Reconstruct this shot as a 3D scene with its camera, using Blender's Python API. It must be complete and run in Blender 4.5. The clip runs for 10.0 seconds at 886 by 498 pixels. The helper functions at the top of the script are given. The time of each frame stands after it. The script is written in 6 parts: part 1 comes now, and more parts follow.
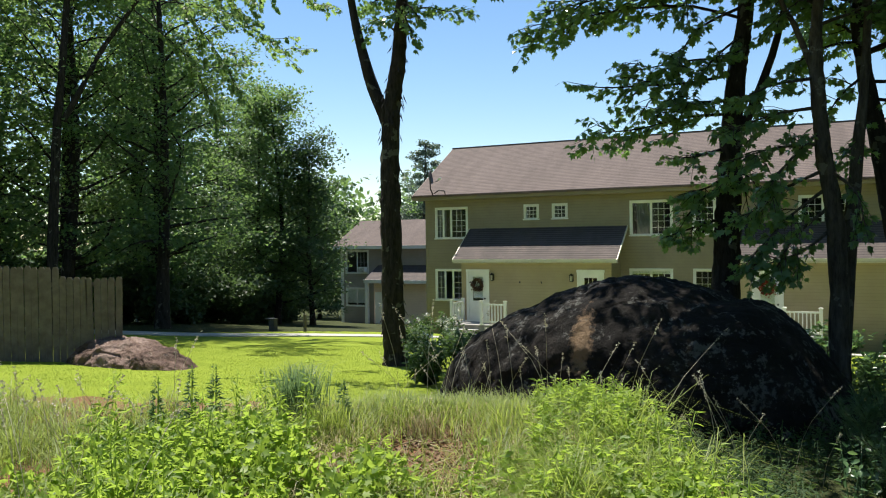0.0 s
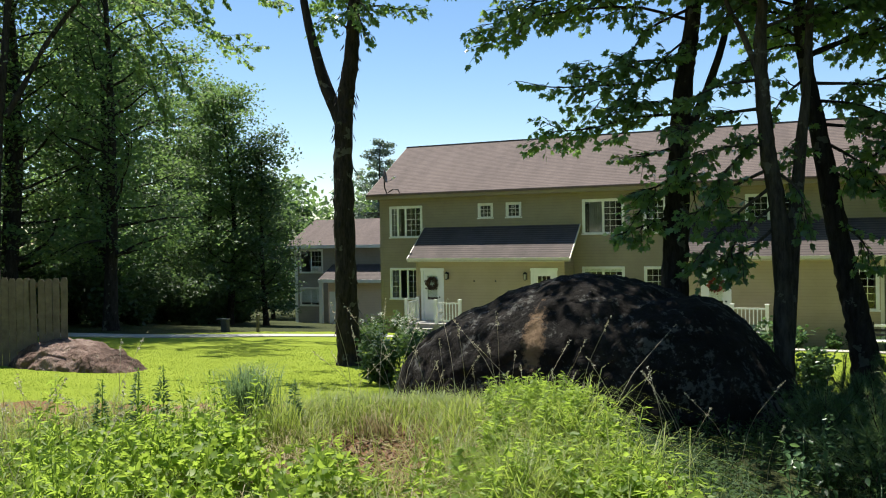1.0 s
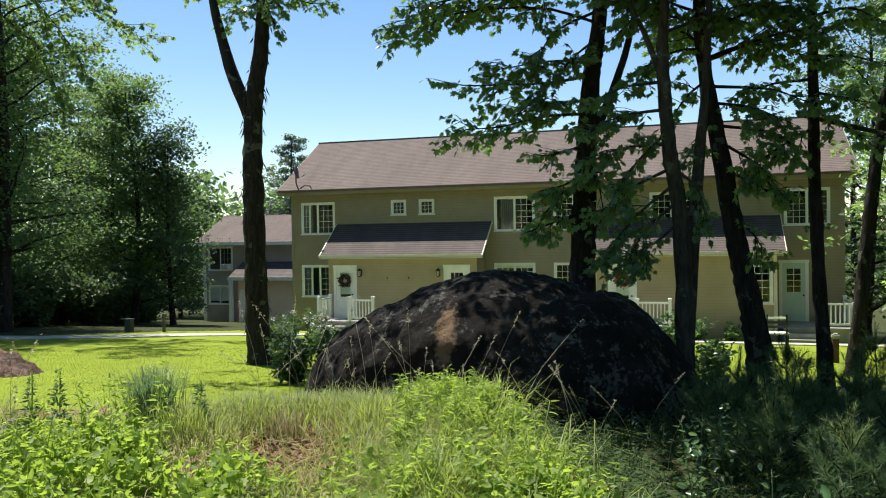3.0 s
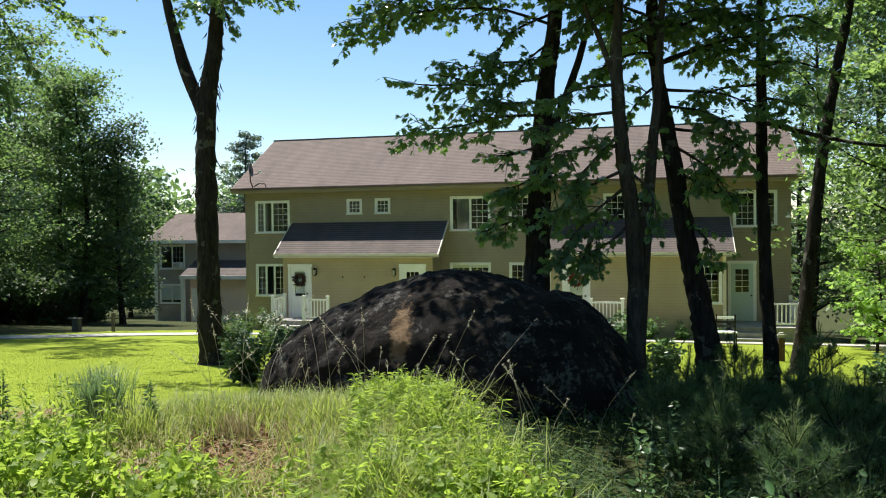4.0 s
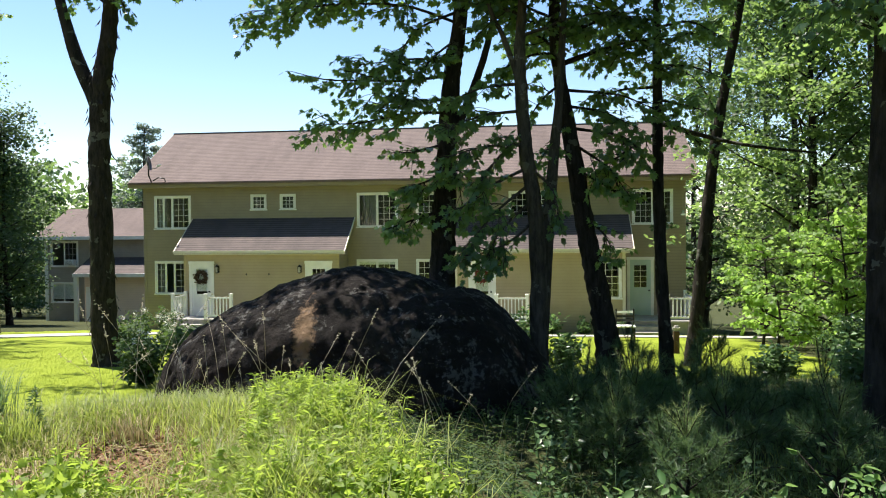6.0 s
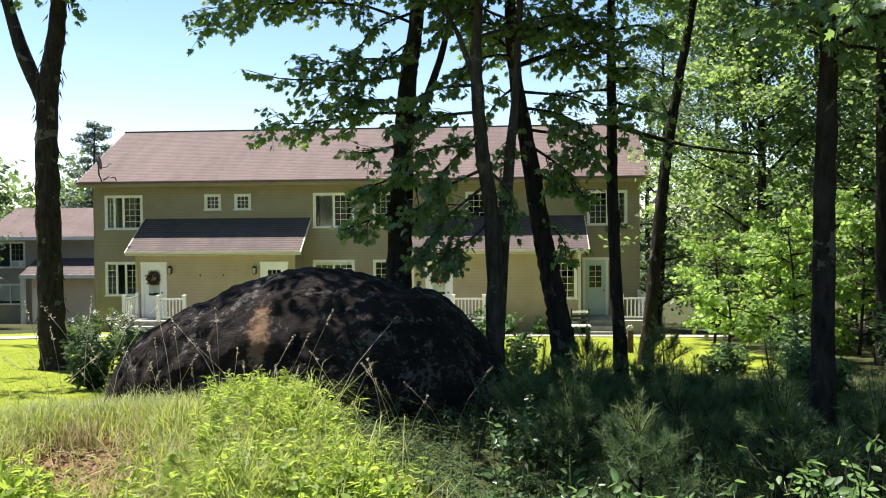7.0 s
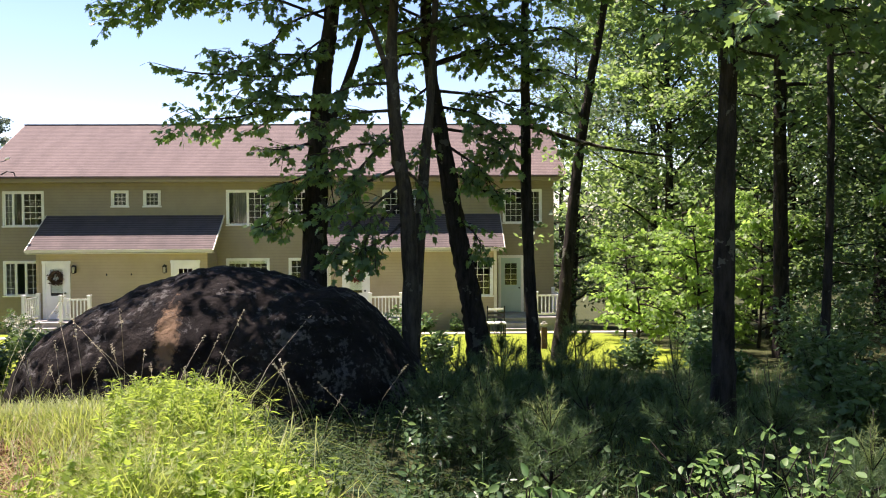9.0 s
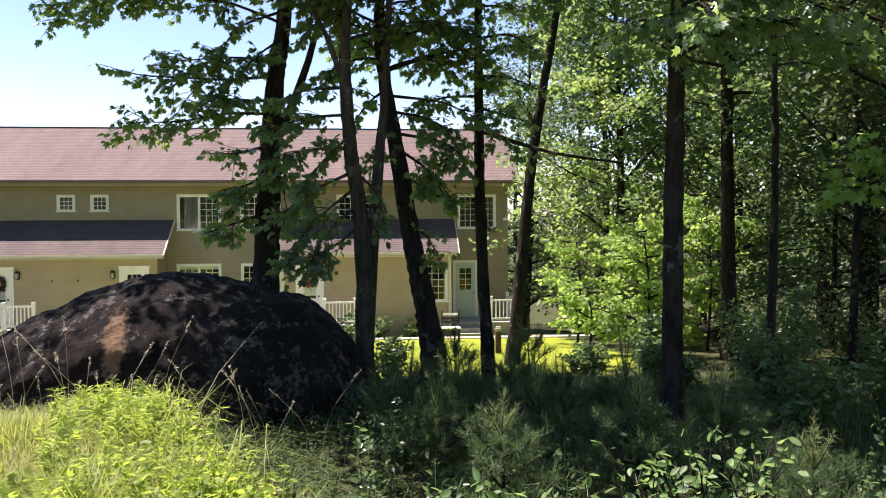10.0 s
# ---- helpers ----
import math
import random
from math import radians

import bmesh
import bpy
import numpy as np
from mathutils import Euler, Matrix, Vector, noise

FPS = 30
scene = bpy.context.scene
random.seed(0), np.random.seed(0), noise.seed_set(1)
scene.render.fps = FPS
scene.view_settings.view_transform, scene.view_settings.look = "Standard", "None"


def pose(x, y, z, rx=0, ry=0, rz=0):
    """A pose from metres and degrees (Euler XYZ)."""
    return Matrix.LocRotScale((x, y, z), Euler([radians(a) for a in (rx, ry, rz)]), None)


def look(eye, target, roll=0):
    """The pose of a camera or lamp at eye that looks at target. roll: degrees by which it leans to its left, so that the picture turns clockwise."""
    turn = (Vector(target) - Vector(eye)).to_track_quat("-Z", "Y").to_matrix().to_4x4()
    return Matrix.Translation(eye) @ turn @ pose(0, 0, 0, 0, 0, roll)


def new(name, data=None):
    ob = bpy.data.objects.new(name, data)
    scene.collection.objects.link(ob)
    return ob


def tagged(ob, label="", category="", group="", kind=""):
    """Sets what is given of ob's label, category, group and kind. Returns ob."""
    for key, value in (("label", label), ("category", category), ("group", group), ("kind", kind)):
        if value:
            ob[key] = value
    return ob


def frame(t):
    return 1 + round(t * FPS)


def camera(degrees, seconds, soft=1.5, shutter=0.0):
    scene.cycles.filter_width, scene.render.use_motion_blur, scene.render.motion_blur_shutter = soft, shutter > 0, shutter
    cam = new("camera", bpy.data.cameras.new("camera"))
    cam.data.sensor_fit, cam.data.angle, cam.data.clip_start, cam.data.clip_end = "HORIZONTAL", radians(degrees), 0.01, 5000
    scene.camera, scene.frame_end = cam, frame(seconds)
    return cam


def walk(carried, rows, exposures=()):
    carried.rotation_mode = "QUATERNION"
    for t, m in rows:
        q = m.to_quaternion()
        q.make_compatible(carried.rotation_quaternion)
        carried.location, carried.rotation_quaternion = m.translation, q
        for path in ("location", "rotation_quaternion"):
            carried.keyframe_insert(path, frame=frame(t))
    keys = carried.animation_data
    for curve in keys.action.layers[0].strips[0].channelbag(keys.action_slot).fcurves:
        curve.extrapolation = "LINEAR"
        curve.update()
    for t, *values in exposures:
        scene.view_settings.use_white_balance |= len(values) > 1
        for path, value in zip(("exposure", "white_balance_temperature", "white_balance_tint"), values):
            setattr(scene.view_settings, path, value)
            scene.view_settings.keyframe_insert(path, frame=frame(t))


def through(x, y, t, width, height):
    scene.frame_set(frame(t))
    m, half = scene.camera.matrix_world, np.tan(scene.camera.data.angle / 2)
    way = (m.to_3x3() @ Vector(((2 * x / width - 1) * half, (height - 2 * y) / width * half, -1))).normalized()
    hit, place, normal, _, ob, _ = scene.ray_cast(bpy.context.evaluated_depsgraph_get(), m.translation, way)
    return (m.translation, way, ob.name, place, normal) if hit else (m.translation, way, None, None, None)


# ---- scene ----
cam = camera(57.96, 10.0, soft=1.1)
EYE = 3.4
# seconds, place from the first eye, tilt from straight down, lean, turn
ROWS = [
    (0, 0.0, 0.000, 0.0, 89.46, 0.77, 26.15),
    (0.5, 0.013, 0.011, -0.003, 89.41, 0.90, 24.61),
    (1, 0.022, 0.022, -0.004, 89.34, 0.94, 22.94),
    (1.5, 0.029, 0.031, -0.003, 89.28, 1.02, 21.17),
    (2, 0.037, 0.036, -0.004, 89.15, 1.16, 19.63),
    (2.5, 0.042, 0.034, -0.001, 89.04, 1.12, 18.21),
    (4, 0.056, 0.029, -0.002, 88.92, 0.61, 13.63),
    (4.5, 0.065, 0.034, -0.002, 88.76, 0.54, 11.91),
    (5, 0.072, 0.042, -0.001, 88.60, 0.59, 10.24),
    (5.5, 0.081, 0.050, 0.002, 88.57, 0.55, 8.63),
    (7, 0.100, 0.064, 0.004, 88.62, 0.43, 3.99),
    (7.5, 0.108, 0.067, 0.004, 88.52, 0.43, 2.55),
    (8, 0.113, 0.067, 0.004, 88.37, 0.37, 1.13),
    (8.5, 0.122, 0.063, 0.009, 88.28, 0.32, -0.32),
    (9, 0.132, 0.059, 0.011, 88.43, 0.33, -1.89),
    (9.5, 0.145, 0.057, 0.011, 88.66, 0.29, -3.50),
    (10, 0.154, 0.058, 0.010, 88.78, 0.32, -5.10),
]
EXPOSURES = [(0.0, 1.0, 6550, 10), (2.5, 1.0, 6550, 10), (4.5, 1.18, 6550, 10), (5.5, 1.33, 6600, 13), (7.5, 1.55, 6750, 24), (8.0, 1.57, 6800, 27), (9.0, 1.64, 6900, 33), (10.0, 1.64, 6900, 34)]
walk(cam, [(t, pose(x, y, EYE + z, rx, ry, rz)) for t, x, y, z, rx, ry, rz in ROWS], EXPOSURES)

# ---- light: a high summer sun behind and to one side of the house, clear sky ----
SUN_AZ, SUN_EL = radians(-55), radians(68)
SUN_DIR = Vector((math.sin(SUN_AZ) * math.cos(SUN_EL), math.cos(SUN_AZ) * math.cos(SUN_EL), math.sin(SUN_EL)))
world = bpy.data.worlds.new("sky")
world.use_nodes = True
scene.world = world
wn = world.node_tree
sky = wn.nodes.new("ShaderNodeTexSky")
sky.sky_type = "NISHITA"
sky.sun_disc = False
sky.sun_elevation, sky.sun_rotation = SUN_EL, SUN_AZ
sky.air_density, sky.dust_density, sky.ozone_density = 1.0, 0.2, 1.0
deeper = wn.nodes.new("ShaderNodeHueSaturation")
deeper.inputs["Saturation"].default_value = 1.18
wn.links.new(sky.outputs[0], deeper.inputs["Color"])
wn.links.new(deeper.outputs[0], wn.nodes["Background"].inputs[0])
wn.nodes["Background"].inputs[1].default_value = 0.081
sun_data = bpy.data.lights.new("sun", "SUN")
sun_data.energy, sun_data.angle, sun_data.color = 5.0, radians(0.55), (1.0, 0.95, 0.86)
sun = new("sun", sun_data)
sun.matrix_world = look((20, 20, 60), Vector((20, 20, 60)) - SUN_DIR)

rng = np.random.default_rng(7)


# ---- materials ----
def material(name):
    m = bpy.data.materials.new(name)
    m.use_nodes = True
    n = m.node_tree.nodes
    return m, n, m.node_tree.links, n["Principled BSDF"]


def ramp(n, l, fac, stops):
    r = n.new("ShaderNodeValToRGB")
    while len(r.color_ramp.elements) < len(stops):
        r.color_ramp.elements.new(0.5)
    for e, (p, c) in zip(r.color_ramp.elements, stops):
        e.position, e.color = p, (*c, 1)
    l.new(fac, r.inputs[0])
    return r.outputs[0]


def noise_tex(n, l, scale, detail=4, vec=None, rough=0.6):
    t = n.new("ShaderNodeTexNoise")
    t.inputs["Scale"].default_value, t.inputs["Detail"].default_value, t.inputs["Roughness"].default_value = scale, detail, rough
    if vec is not None:
        l.new(vec, t.inputs["Vector"])
    return t.outputs["Fac"]


def mix(n, l, fac, a, b, kind="MIX"):
    x = n.new("ShaderNodeMix")
    x.data_type, x.blend_type = "RGBA", kind
    for sock, v in ((x.inputs[0], fac), (x.inputs[6], a), (x.inputs[7], b)):
        if isinstance(v, bpy.types.NodeSocket):
            l.new(v, sock)
        elif isinstance(v, tuple):
            sock.default_value = (*v, 1)
        else:
            sock.default_value = v
    return x.outputs[2]


def math_node(n, l, op, a, b=0.0, c=0.0):
    x = n.new("ShaderNodeMath")
    x.operation = op
    for sock, v in zip(x.inputs, (a, b, c)):
        if isinstance(v, bpy.types.NodeSocket):
            l.new(v, sock)
        else:
            sock.default_value = v
    return x.outputs[0]


def bump(n, l, b, height, strength=0.4, distance=0.01):
    x = n.new("ShaderNodeBump")
    x.inputs["Strength"].default_value, x.inputs["Distance"].default_value = strength, distance
    l.new(height, x.inputs["Height"])
    l.new(x.outputs[0], b.inputs["Normal"])


def place(n):
    return n.new("ShaderNodeNewGeometry").outputs["Position"]


def plain(name, c1, c2, rough=0.6, scale=6.0, relief=0.2, metal=0.0):
    m, n, l, b = material(name)
    p = place(n)
    f = noise_tex(n, l, scale, 6, p)
    l.new(ramp(n, l, f, [(0.3, c1), (0.7, c2)]), b.inputs["Base Color"])
    b.inputs["Roughness"].default_value, b.inputs["Metallic"].default_value = rough, metal
    if relief:
        bump(n, l, b, noise_tex(n, l, scale * 12, 3, p), relief, 0.004)
    return m


def leaf_material(name, dark, light, through_col, through=0.45, rough=0.5):
    m, n, l, b = material(name)
    rnd = n.new("ShaderNodeNewGeometry").outputs["Random Per Island"]
    big = noise_tex(n, l, 0.6, 2, place(n))
    f = math_node(n, l, "ADD", math_node(n, l, "MULTIPLY", rnd, 0.6), math_node(n, l, "MULTIPLY", big, 0.4))
    col = ramp(n, l, f, [(0.15, dark), (0.85, light)])
    l.new(col, b.inputs["Base Color"])
    b.inputs["Roughness"].default_value = rough
    b.inputs["Specular IOR Level"].default_value = 0.35
    tr = n.new("ShaderNodeBsdfTranslucent")
    l.new(mix(n, l, 0.5, col, through_col), tr.inputs[0])
    ms = n.new("ShaderNodeMixShader")
    ms.inputs[0].default_value = through
    l.new(b.outputs[0], ms.inputs[1])
    l.new(tr.outputs[0], ms.inputs[2])
    l.new(ms.outputs[0], n["Material Output"].inputs[0])
    return m


def siding_material(name, c1, c2, row=0.115):
    m, n, l, b = material(name)
    p = place(n)
    s = n.new("ShaderNodeSeparateXYZ")
    l.new(p, s.inputs[0])
    saw = math_node(n, l, "FRACT", math_node(n, l, "DIVIDE", s.outputs[2], row))
    dirt = noise_tex(n, l, 1.3, 5, p)
    col = ramp(n, l, dirt, [(0.3, c1), (0.75, c2)])
    joint = math_node(n, l, "GREATER_THAN", saw, 0.9)
    l.new(mix(n, l, math_node(n, l, "MULTIPLY", joint, 0.3), col, tuple(0.45 * v for v in c1)), b.inputs["Base Color"])
    b.inputs["Roughness"].default_value = 0.55
    bump(n, l, b, math_node(n, l, "SUBTRACT", 1.0, saw), 0.3, 0.01)
    return m


def shingle_material(name, c1, c2, c3, slope):
    m, n, l, b = material(name)
    p = place(n)
    s = n.new("ShaderNodeSeparateXYZ")
    l.new(p, s.inputs[0])
    up = math_node(n, l, "DIVIDE", s.outputs[2], slope)
    row = math_node(n, l, "DIVIDE", up, 0.14)
    rowi = math_node(n, l, "FLOOR", row)
    comb = n.new("ShaderNodeCombineXYZ")
    l.new(math_node(n, l, "FLOOR", math_node(n, l, "ADD", math_node(n, l, "DIVIDE", s.outputs[0], 0.3), math_node(n, l, "MULTIPLY", rowi, 0.37))), comb.inputs[0])
    l.new(rowi, comb.inputs[1])
    wn_ = n.new("ShaderNodeTexWhiteNoise")
    l.new(comb.outputs[0], wn_.inputs["Vector"])
    streak = n.new("ShaderNodeMapping")
    streak.inputs["Scale"].default_value = (1.2, 0.25, 0.25)
    l.new(p, streak.inputs[0])
    f = math_node(n, l, "ADD", math_node(n, l, "MULTIPLY", wn_.outputs["Value"], 0.16), math_node(n, l, "MULTIPLY", noise_tex(n, l, 1.0, 5, streak.outputs[0]), 0.84))
    col = ramp(n, l, f, [(0.2, c1), (0.5, c2), (0.8, c3)])
    fr = math_node(n, l, "FRACT", row)
    gap = math_node(n, l, "LESS_THAN", fr, 0.3)
    l.new(mix(n, l, math_node(n, l, "MULTIPLY", gap, 0.65), col, tuple(0.3 * v for v in c1)), b.inputs["Base Color"])
    b.inputs["Roughness"].default_value = 0.9
    bump(n, l, b, math_node(n, l, "ADD", math_node(n, l, "SUBTRACT", 1.0, fr), noise_tex(n, l, 60, 2, p)), 0.5, 0.01)
    return m


def bark_material(name, c1, c2):
    m, n, l, b = material(name)
    mp = n.new("ShaderNodeMapping")
    mp.inputs["Scale"].default_value = (1, 1, 0.22)
    l.new(place(n), mp.inputs[0])
    f = noise_tex(n, l, 14, 6, mp.outputs[0], 0.7)
    lich = noise_tex(n, l, 3.5, 4, place(n))
    col = ramp(n, l, f, [(0.35, c1), (0.65, c2)])
    l.new(mix(n, l, math_node(n, l, "MULTIPLY", math_node(n, l, "GREATER_THAN", lich, 0.62), 0.35), col, (0.23, 0.24, 0.19)), b.inputs["Base Color"])
    b.inputs["Roughness"].default_value, b.inputs["Specular IOR Level"].default_value = 1.0, 0.15
    bump(n, l, b, f, 1.0, 0.04)
    return m


def rock_material(name, c1, c2, c3, lichen, cover=0.56, sunlit_tan=None):
    """Weathered stone: blotches, dark runs, pale crusts of lichen, rough pitted relief. An optional tan patch holds a
    painted sunfleck.
    """
    m, n, l, b = material(name)
    p = place(n)
    a = noise_tex(n, l, 1.1, 8, p, 0.65)
    c = noise_tex(n, l, 8, 10, p, 0.75)
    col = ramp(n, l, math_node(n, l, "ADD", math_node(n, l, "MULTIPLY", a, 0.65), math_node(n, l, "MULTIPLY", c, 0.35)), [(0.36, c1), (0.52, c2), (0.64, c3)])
    mp = n.new("ShaderNodeMapping")
    mp.inputs["Location"].default_value = (7.3, 2.1, 4.4)
    l.new(p, mp.inputs[0])
    crust = math_node(n, l, "ADD", math_node(n, l, "MULTIPLY", noise_tex(n, l, 2.2, 3, mp.outputs[0]), 0.45), math_node(n, l, "MULTIPLY", noise_tex(n, l, 14, 6, mp.outputs[0], 0.7), 0.55))
    spot = n.new("ShaderNodeMapRange")
    l.new(crust, spot.inputs[0])
    spot.inputs[1].default_value, spot.inputs[2].default_value = cover - 0.01, cover + 0.04
    col = mix(n, l, math_node(n, l, "MULTIPLY", spot.outputs[0], 0.8), col, lichen)
    # tan bare stone, brightened in colour where a patch of sun falls
    if sunlit_tan:
        centre, size, tan = sunlit_tan
        mv = n.new("ShaderNodeMapping")
        mv.vector_type = "TEXTURE"
        mv.inputs["Location"].default_value, mv.inputs["Scale"].default_value = centre, size
        l.new(p, mv.inputs[0])
        ln = n.new("ShaderNodeVectorMath")
        ln.operation = "LENGTH"
        l.new(mv.outputs[0], ln.inputs[0])
        edge = n.new("ShaderNodeMapRange")
        l.new(math_node(n, l, "ADD", ln.outputs["Value"], math_node(n, l, "MULTIPLY", math_node(n, l, "SUBTRACT", c, 0.5), 2.6)), edge.inputs[0])
        edge.inputs[1].default_value, edge.inputs[2].default_value = 1.05, 0.6
        col = mix(n, l, edge.outputs[0], col, tan)
    l.new(col, b.inputs["Base Color"])
    b.inputs["Roughness"].default_value, b.inputs["Specular IOR Level"].default_value = 1.0, 0.12
    pits = math_node(n, l, "ADD", c, math_node(n, l, "MULTIPLY", noise_tex(n, l, 40, 5, p), 0.35))
    bump(n, l, b, math_node(n, l, "ADD", pits, math_node(n, l, "MULTIPLY", noise_tex(n, l, 2.6, 5, p), 1.2)), 1.0, 0.09)
    return m


def ground_material():
    """Mown lawn, straw and needle litter on the bank, dark litter with painted shade under the woods and over the
    hollow.
    """
    m, n, l, b = material("ground_cover")
    p = place(n)
    s = n.new("ShaderNodeSeparateXYZ")
    l.new(p, s.inputs[0])
    fine, mid, big = noise_tex(n, l, 35, 4, p), noise_tex(n, l, 1.6, 4, p), noise_tex(n, l, 0.35, 3, p)
    blade = math_node(n, l, "ADD", math_node(n, l, "MULTIPLY", fine, 0.55), math_node(n, l, "MULTIPLY", mid, 0.45))
    lawn = ramp(n, l, blade, [(0.25, (0.105, 0.15, 0.012)), (0.5, (0.175, 0.23, 0.02)), (0.75, (0.25, 0.30, 0.04))])
    litter = ramp(n, l, blade, [(0.25, (0.07, 0.035, 0.02)), (0.5, (0.17, 0.09, 0.05)), (0.75, (0.34, 0.22, 0.13))])
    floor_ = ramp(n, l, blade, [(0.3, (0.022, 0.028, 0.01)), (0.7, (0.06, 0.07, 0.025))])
    along = math_node(n, l, "ADD", math_node(n, l, "MULTIPLY", s.outputs[0], -0.3), math_node(n, l, "MULTIPLY", s.outputs[1], 0.954))
    bank = math_node(n, l, "LESS_THAN", math_node(n, l, "ADD", along, math_node(n, l, "MULTIPLY", mid, 3.0)), 12.3)
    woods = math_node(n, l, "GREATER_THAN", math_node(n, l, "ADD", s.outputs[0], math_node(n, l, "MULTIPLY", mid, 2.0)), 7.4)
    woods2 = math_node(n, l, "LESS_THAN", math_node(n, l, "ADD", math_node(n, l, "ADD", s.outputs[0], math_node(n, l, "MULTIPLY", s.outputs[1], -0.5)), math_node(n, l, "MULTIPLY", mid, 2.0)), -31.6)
    c = mix(n, l, bank, lawn, litter)
    verge = math_node(n, l, "LESS_THAN", math_node(n, l, "ADD", s.outputs[1], math_node(n, l, "MULTIPLY", mid, 2.0)), 3.0)
    c = mix(n, l, verge, c, mix(n, l, 0.3, lawn, litter))
    # tree shade painted into the ground colour past the edge of the bank
    hollow_shade = math_node(n, l, "ADD", math_node(n, l, "MULTIPLY", s.outputs[0], 2.65), math_node(n, l, "MULTIPLY", s.outputs[1], 1.7))
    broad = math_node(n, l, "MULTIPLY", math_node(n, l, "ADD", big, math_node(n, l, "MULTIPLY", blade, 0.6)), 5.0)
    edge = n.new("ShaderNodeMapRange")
    l.new(math_node(n, l, "ADD", hollow_shade, broad), edge.inputs[0])
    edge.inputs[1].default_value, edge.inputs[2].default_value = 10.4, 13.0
    hollow_shade = edge.outputs[0]
    hollow_shade = math_node(n, l, "MULTIPLY", hollow_shade, math_node(n, l, "LESS_THAN", math_node(n, l, "ADD", s.outputs[1], mid), 15.5))
    hollow_shade = math_node(n, l, "MULTIPLY", hollow_shade, math_node(n, l, "GREATER_THAN", s.outputs[0], -2.5))
    c = mix(n, l, hollow_shade, c, floor_)
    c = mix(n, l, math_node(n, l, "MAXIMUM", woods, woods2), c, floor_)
    l.new(c, b.inputs["Base Color"])
    b.inputs["Roughness"].default_value = 0.95
    b.inputs["Specular IOR Level"].default_value = 0.15
    bump(n, l, b, fine, 0.8, 0.04)
    return m


def glass_material():
    m, n, l, b = material("window_glass")
    b.inputs["Base Color"].default_value = (0.9, 0.95, 0.93, 1)
    b.inputs["Roughness"].default_value, b.inputs["IOR"].default_value = 0.02, 1.45
    b.inputs["Transmission Weight"].default_value = 1.0
    return m


M_SIDING = siding_material("olive_siding", (0.235, 0.195, 0.135), (0.30, 0.25, 0.175))
M_SIDING_BUMP = siding_material("cream_siding", (0.33, 0.265, 0.165), (0.40, 0.325, 0.21))
M_GREY_SIDING = siding_material("grey_siding", (0.25, 0.225, 0.205), (0.33, 0.30, 0.275))
M_PINK_SIDING = siding_material("tan_siding", (0.68, 0.53, 0.44), (0.75, 0.59, 0.49))
M_ROOF = shingle_material("brown_shingles", (0.066, 0.048, 0.042), (0.105, 0.078, 0.068), (0.14, 0.106, 0.094), 0.51)
M_PORCH_ROOF = shingle_material("porch_shingles", (0.052, 0.042, 0.039), (0.082, 0.066, 0.061), (0.12, 0.095, 0.085), 0.6)
M_WHITE = plain("white_paint", (0.72, 0.72, 0.69), (0.82, 0.82, 0.80), 0.45, 2.5, 0.05)
M_CREAM = plain("cream_trim", (0.58, 0.54, 0.44), (0.66, 0.62, 0.51), 0.5, 2.5, 0.05)
M_GUTTER = plain("dark_gutter", (0.10, 0.07, 0.06), (0.16, 0.11, 0.09), 0.4, 3, 0.05)
M_TEAL_DOOR = plain("pale_green_door", (0.40, 0.53, 0.50), (0.46, 0.59, 0.56), 0.4, 2.5, 0.03)
# near-black for inner floors and partitions: the rooms' shade as colour
M_ROOM_SHADE = plain("shaded_interior", (0.02, 0.02, 0.02), (0.05, 0.048, 0.045), 0.8, 1.0, 0)
M_CURTAIN = plain("curtain_cloth", (0.35, 0.33, 0.31), (0.48, 0.46, 0.44), 0.9, 7, 0.1)
M_GLASS = glass_material()
M_BLACK = plain("black_metal", (0.012, 0.012, 0.013), (0.03, 0.03, 0.03), 0.45, 8, 0.05, 0.6)
M_LAMP_GLASS = plain("lantern_glass", (0.35, 0.34, 0.30), (0.5, 0.48, 0.42), 0.2, 8, 0)
M_DECK = plain("grey_deck", (0.22, 0.21, 0.20), (0.33, 0.32, 0.30), 0.8, 4, 0.2)
M_CONCRETE = plain("concrete_walk", (0.30, 0.28, 0.25), (0.42, 0.40, 0.36), 0.9, 2.2, 0.3)
M_FENCE = plain("weathered_fence", (0.085, 0.07, 0.056), (0.16, 0.135, 0.108), 0.9, 5, 0.5)
M_POST = plain("brown_post", (0.06, 0.03, 0.02), (0.10, 0.05, 0.035), 0.8, 6, 0.3)
M_METAL_BOX = plain("utility_green_grey", (0.045, 0.05, 0.045), (0.08, 0.085, 0.075), 0.5, 4, 0.05)
M_DISH = plain("dish_grey", (0.07, 0.07, 0.075), (0.11, 0.11, 0.115), 0.45, 4, 0)
M_BARK = bark_material("dark_bark", (0.014, 0.012, 0.010), (0.048, 0.041, 0.035))
M_BARK_GREY = bark_material("grey_bark", (0.035, 0.03, 0.025), (0.10, 0.088, 0.072))
# the last argument places the boulder's tan patch with its painted sun
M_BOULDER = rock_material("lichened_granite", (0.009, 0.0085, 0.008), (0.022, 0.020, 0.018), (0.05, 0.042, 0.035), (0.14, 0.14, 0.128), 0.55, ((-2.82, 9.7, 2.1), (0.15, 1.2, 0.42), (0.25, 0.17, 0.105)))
M_ROCK = rock_material("pink_granite", (0.04, 0.028, 0.023), (0.19, 0.13, 0.105), (0.33, 0.25, 0.21), (0.28, 0.24, 0.20), 0.6)
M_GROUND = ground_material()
M_MAPLE = leaf_material("maple_leaf", (0.042, 0.10, 0.06), (0.11, 0.19, 0.10), (0.42, 0.66, 0.12), 0.48, 0.24)
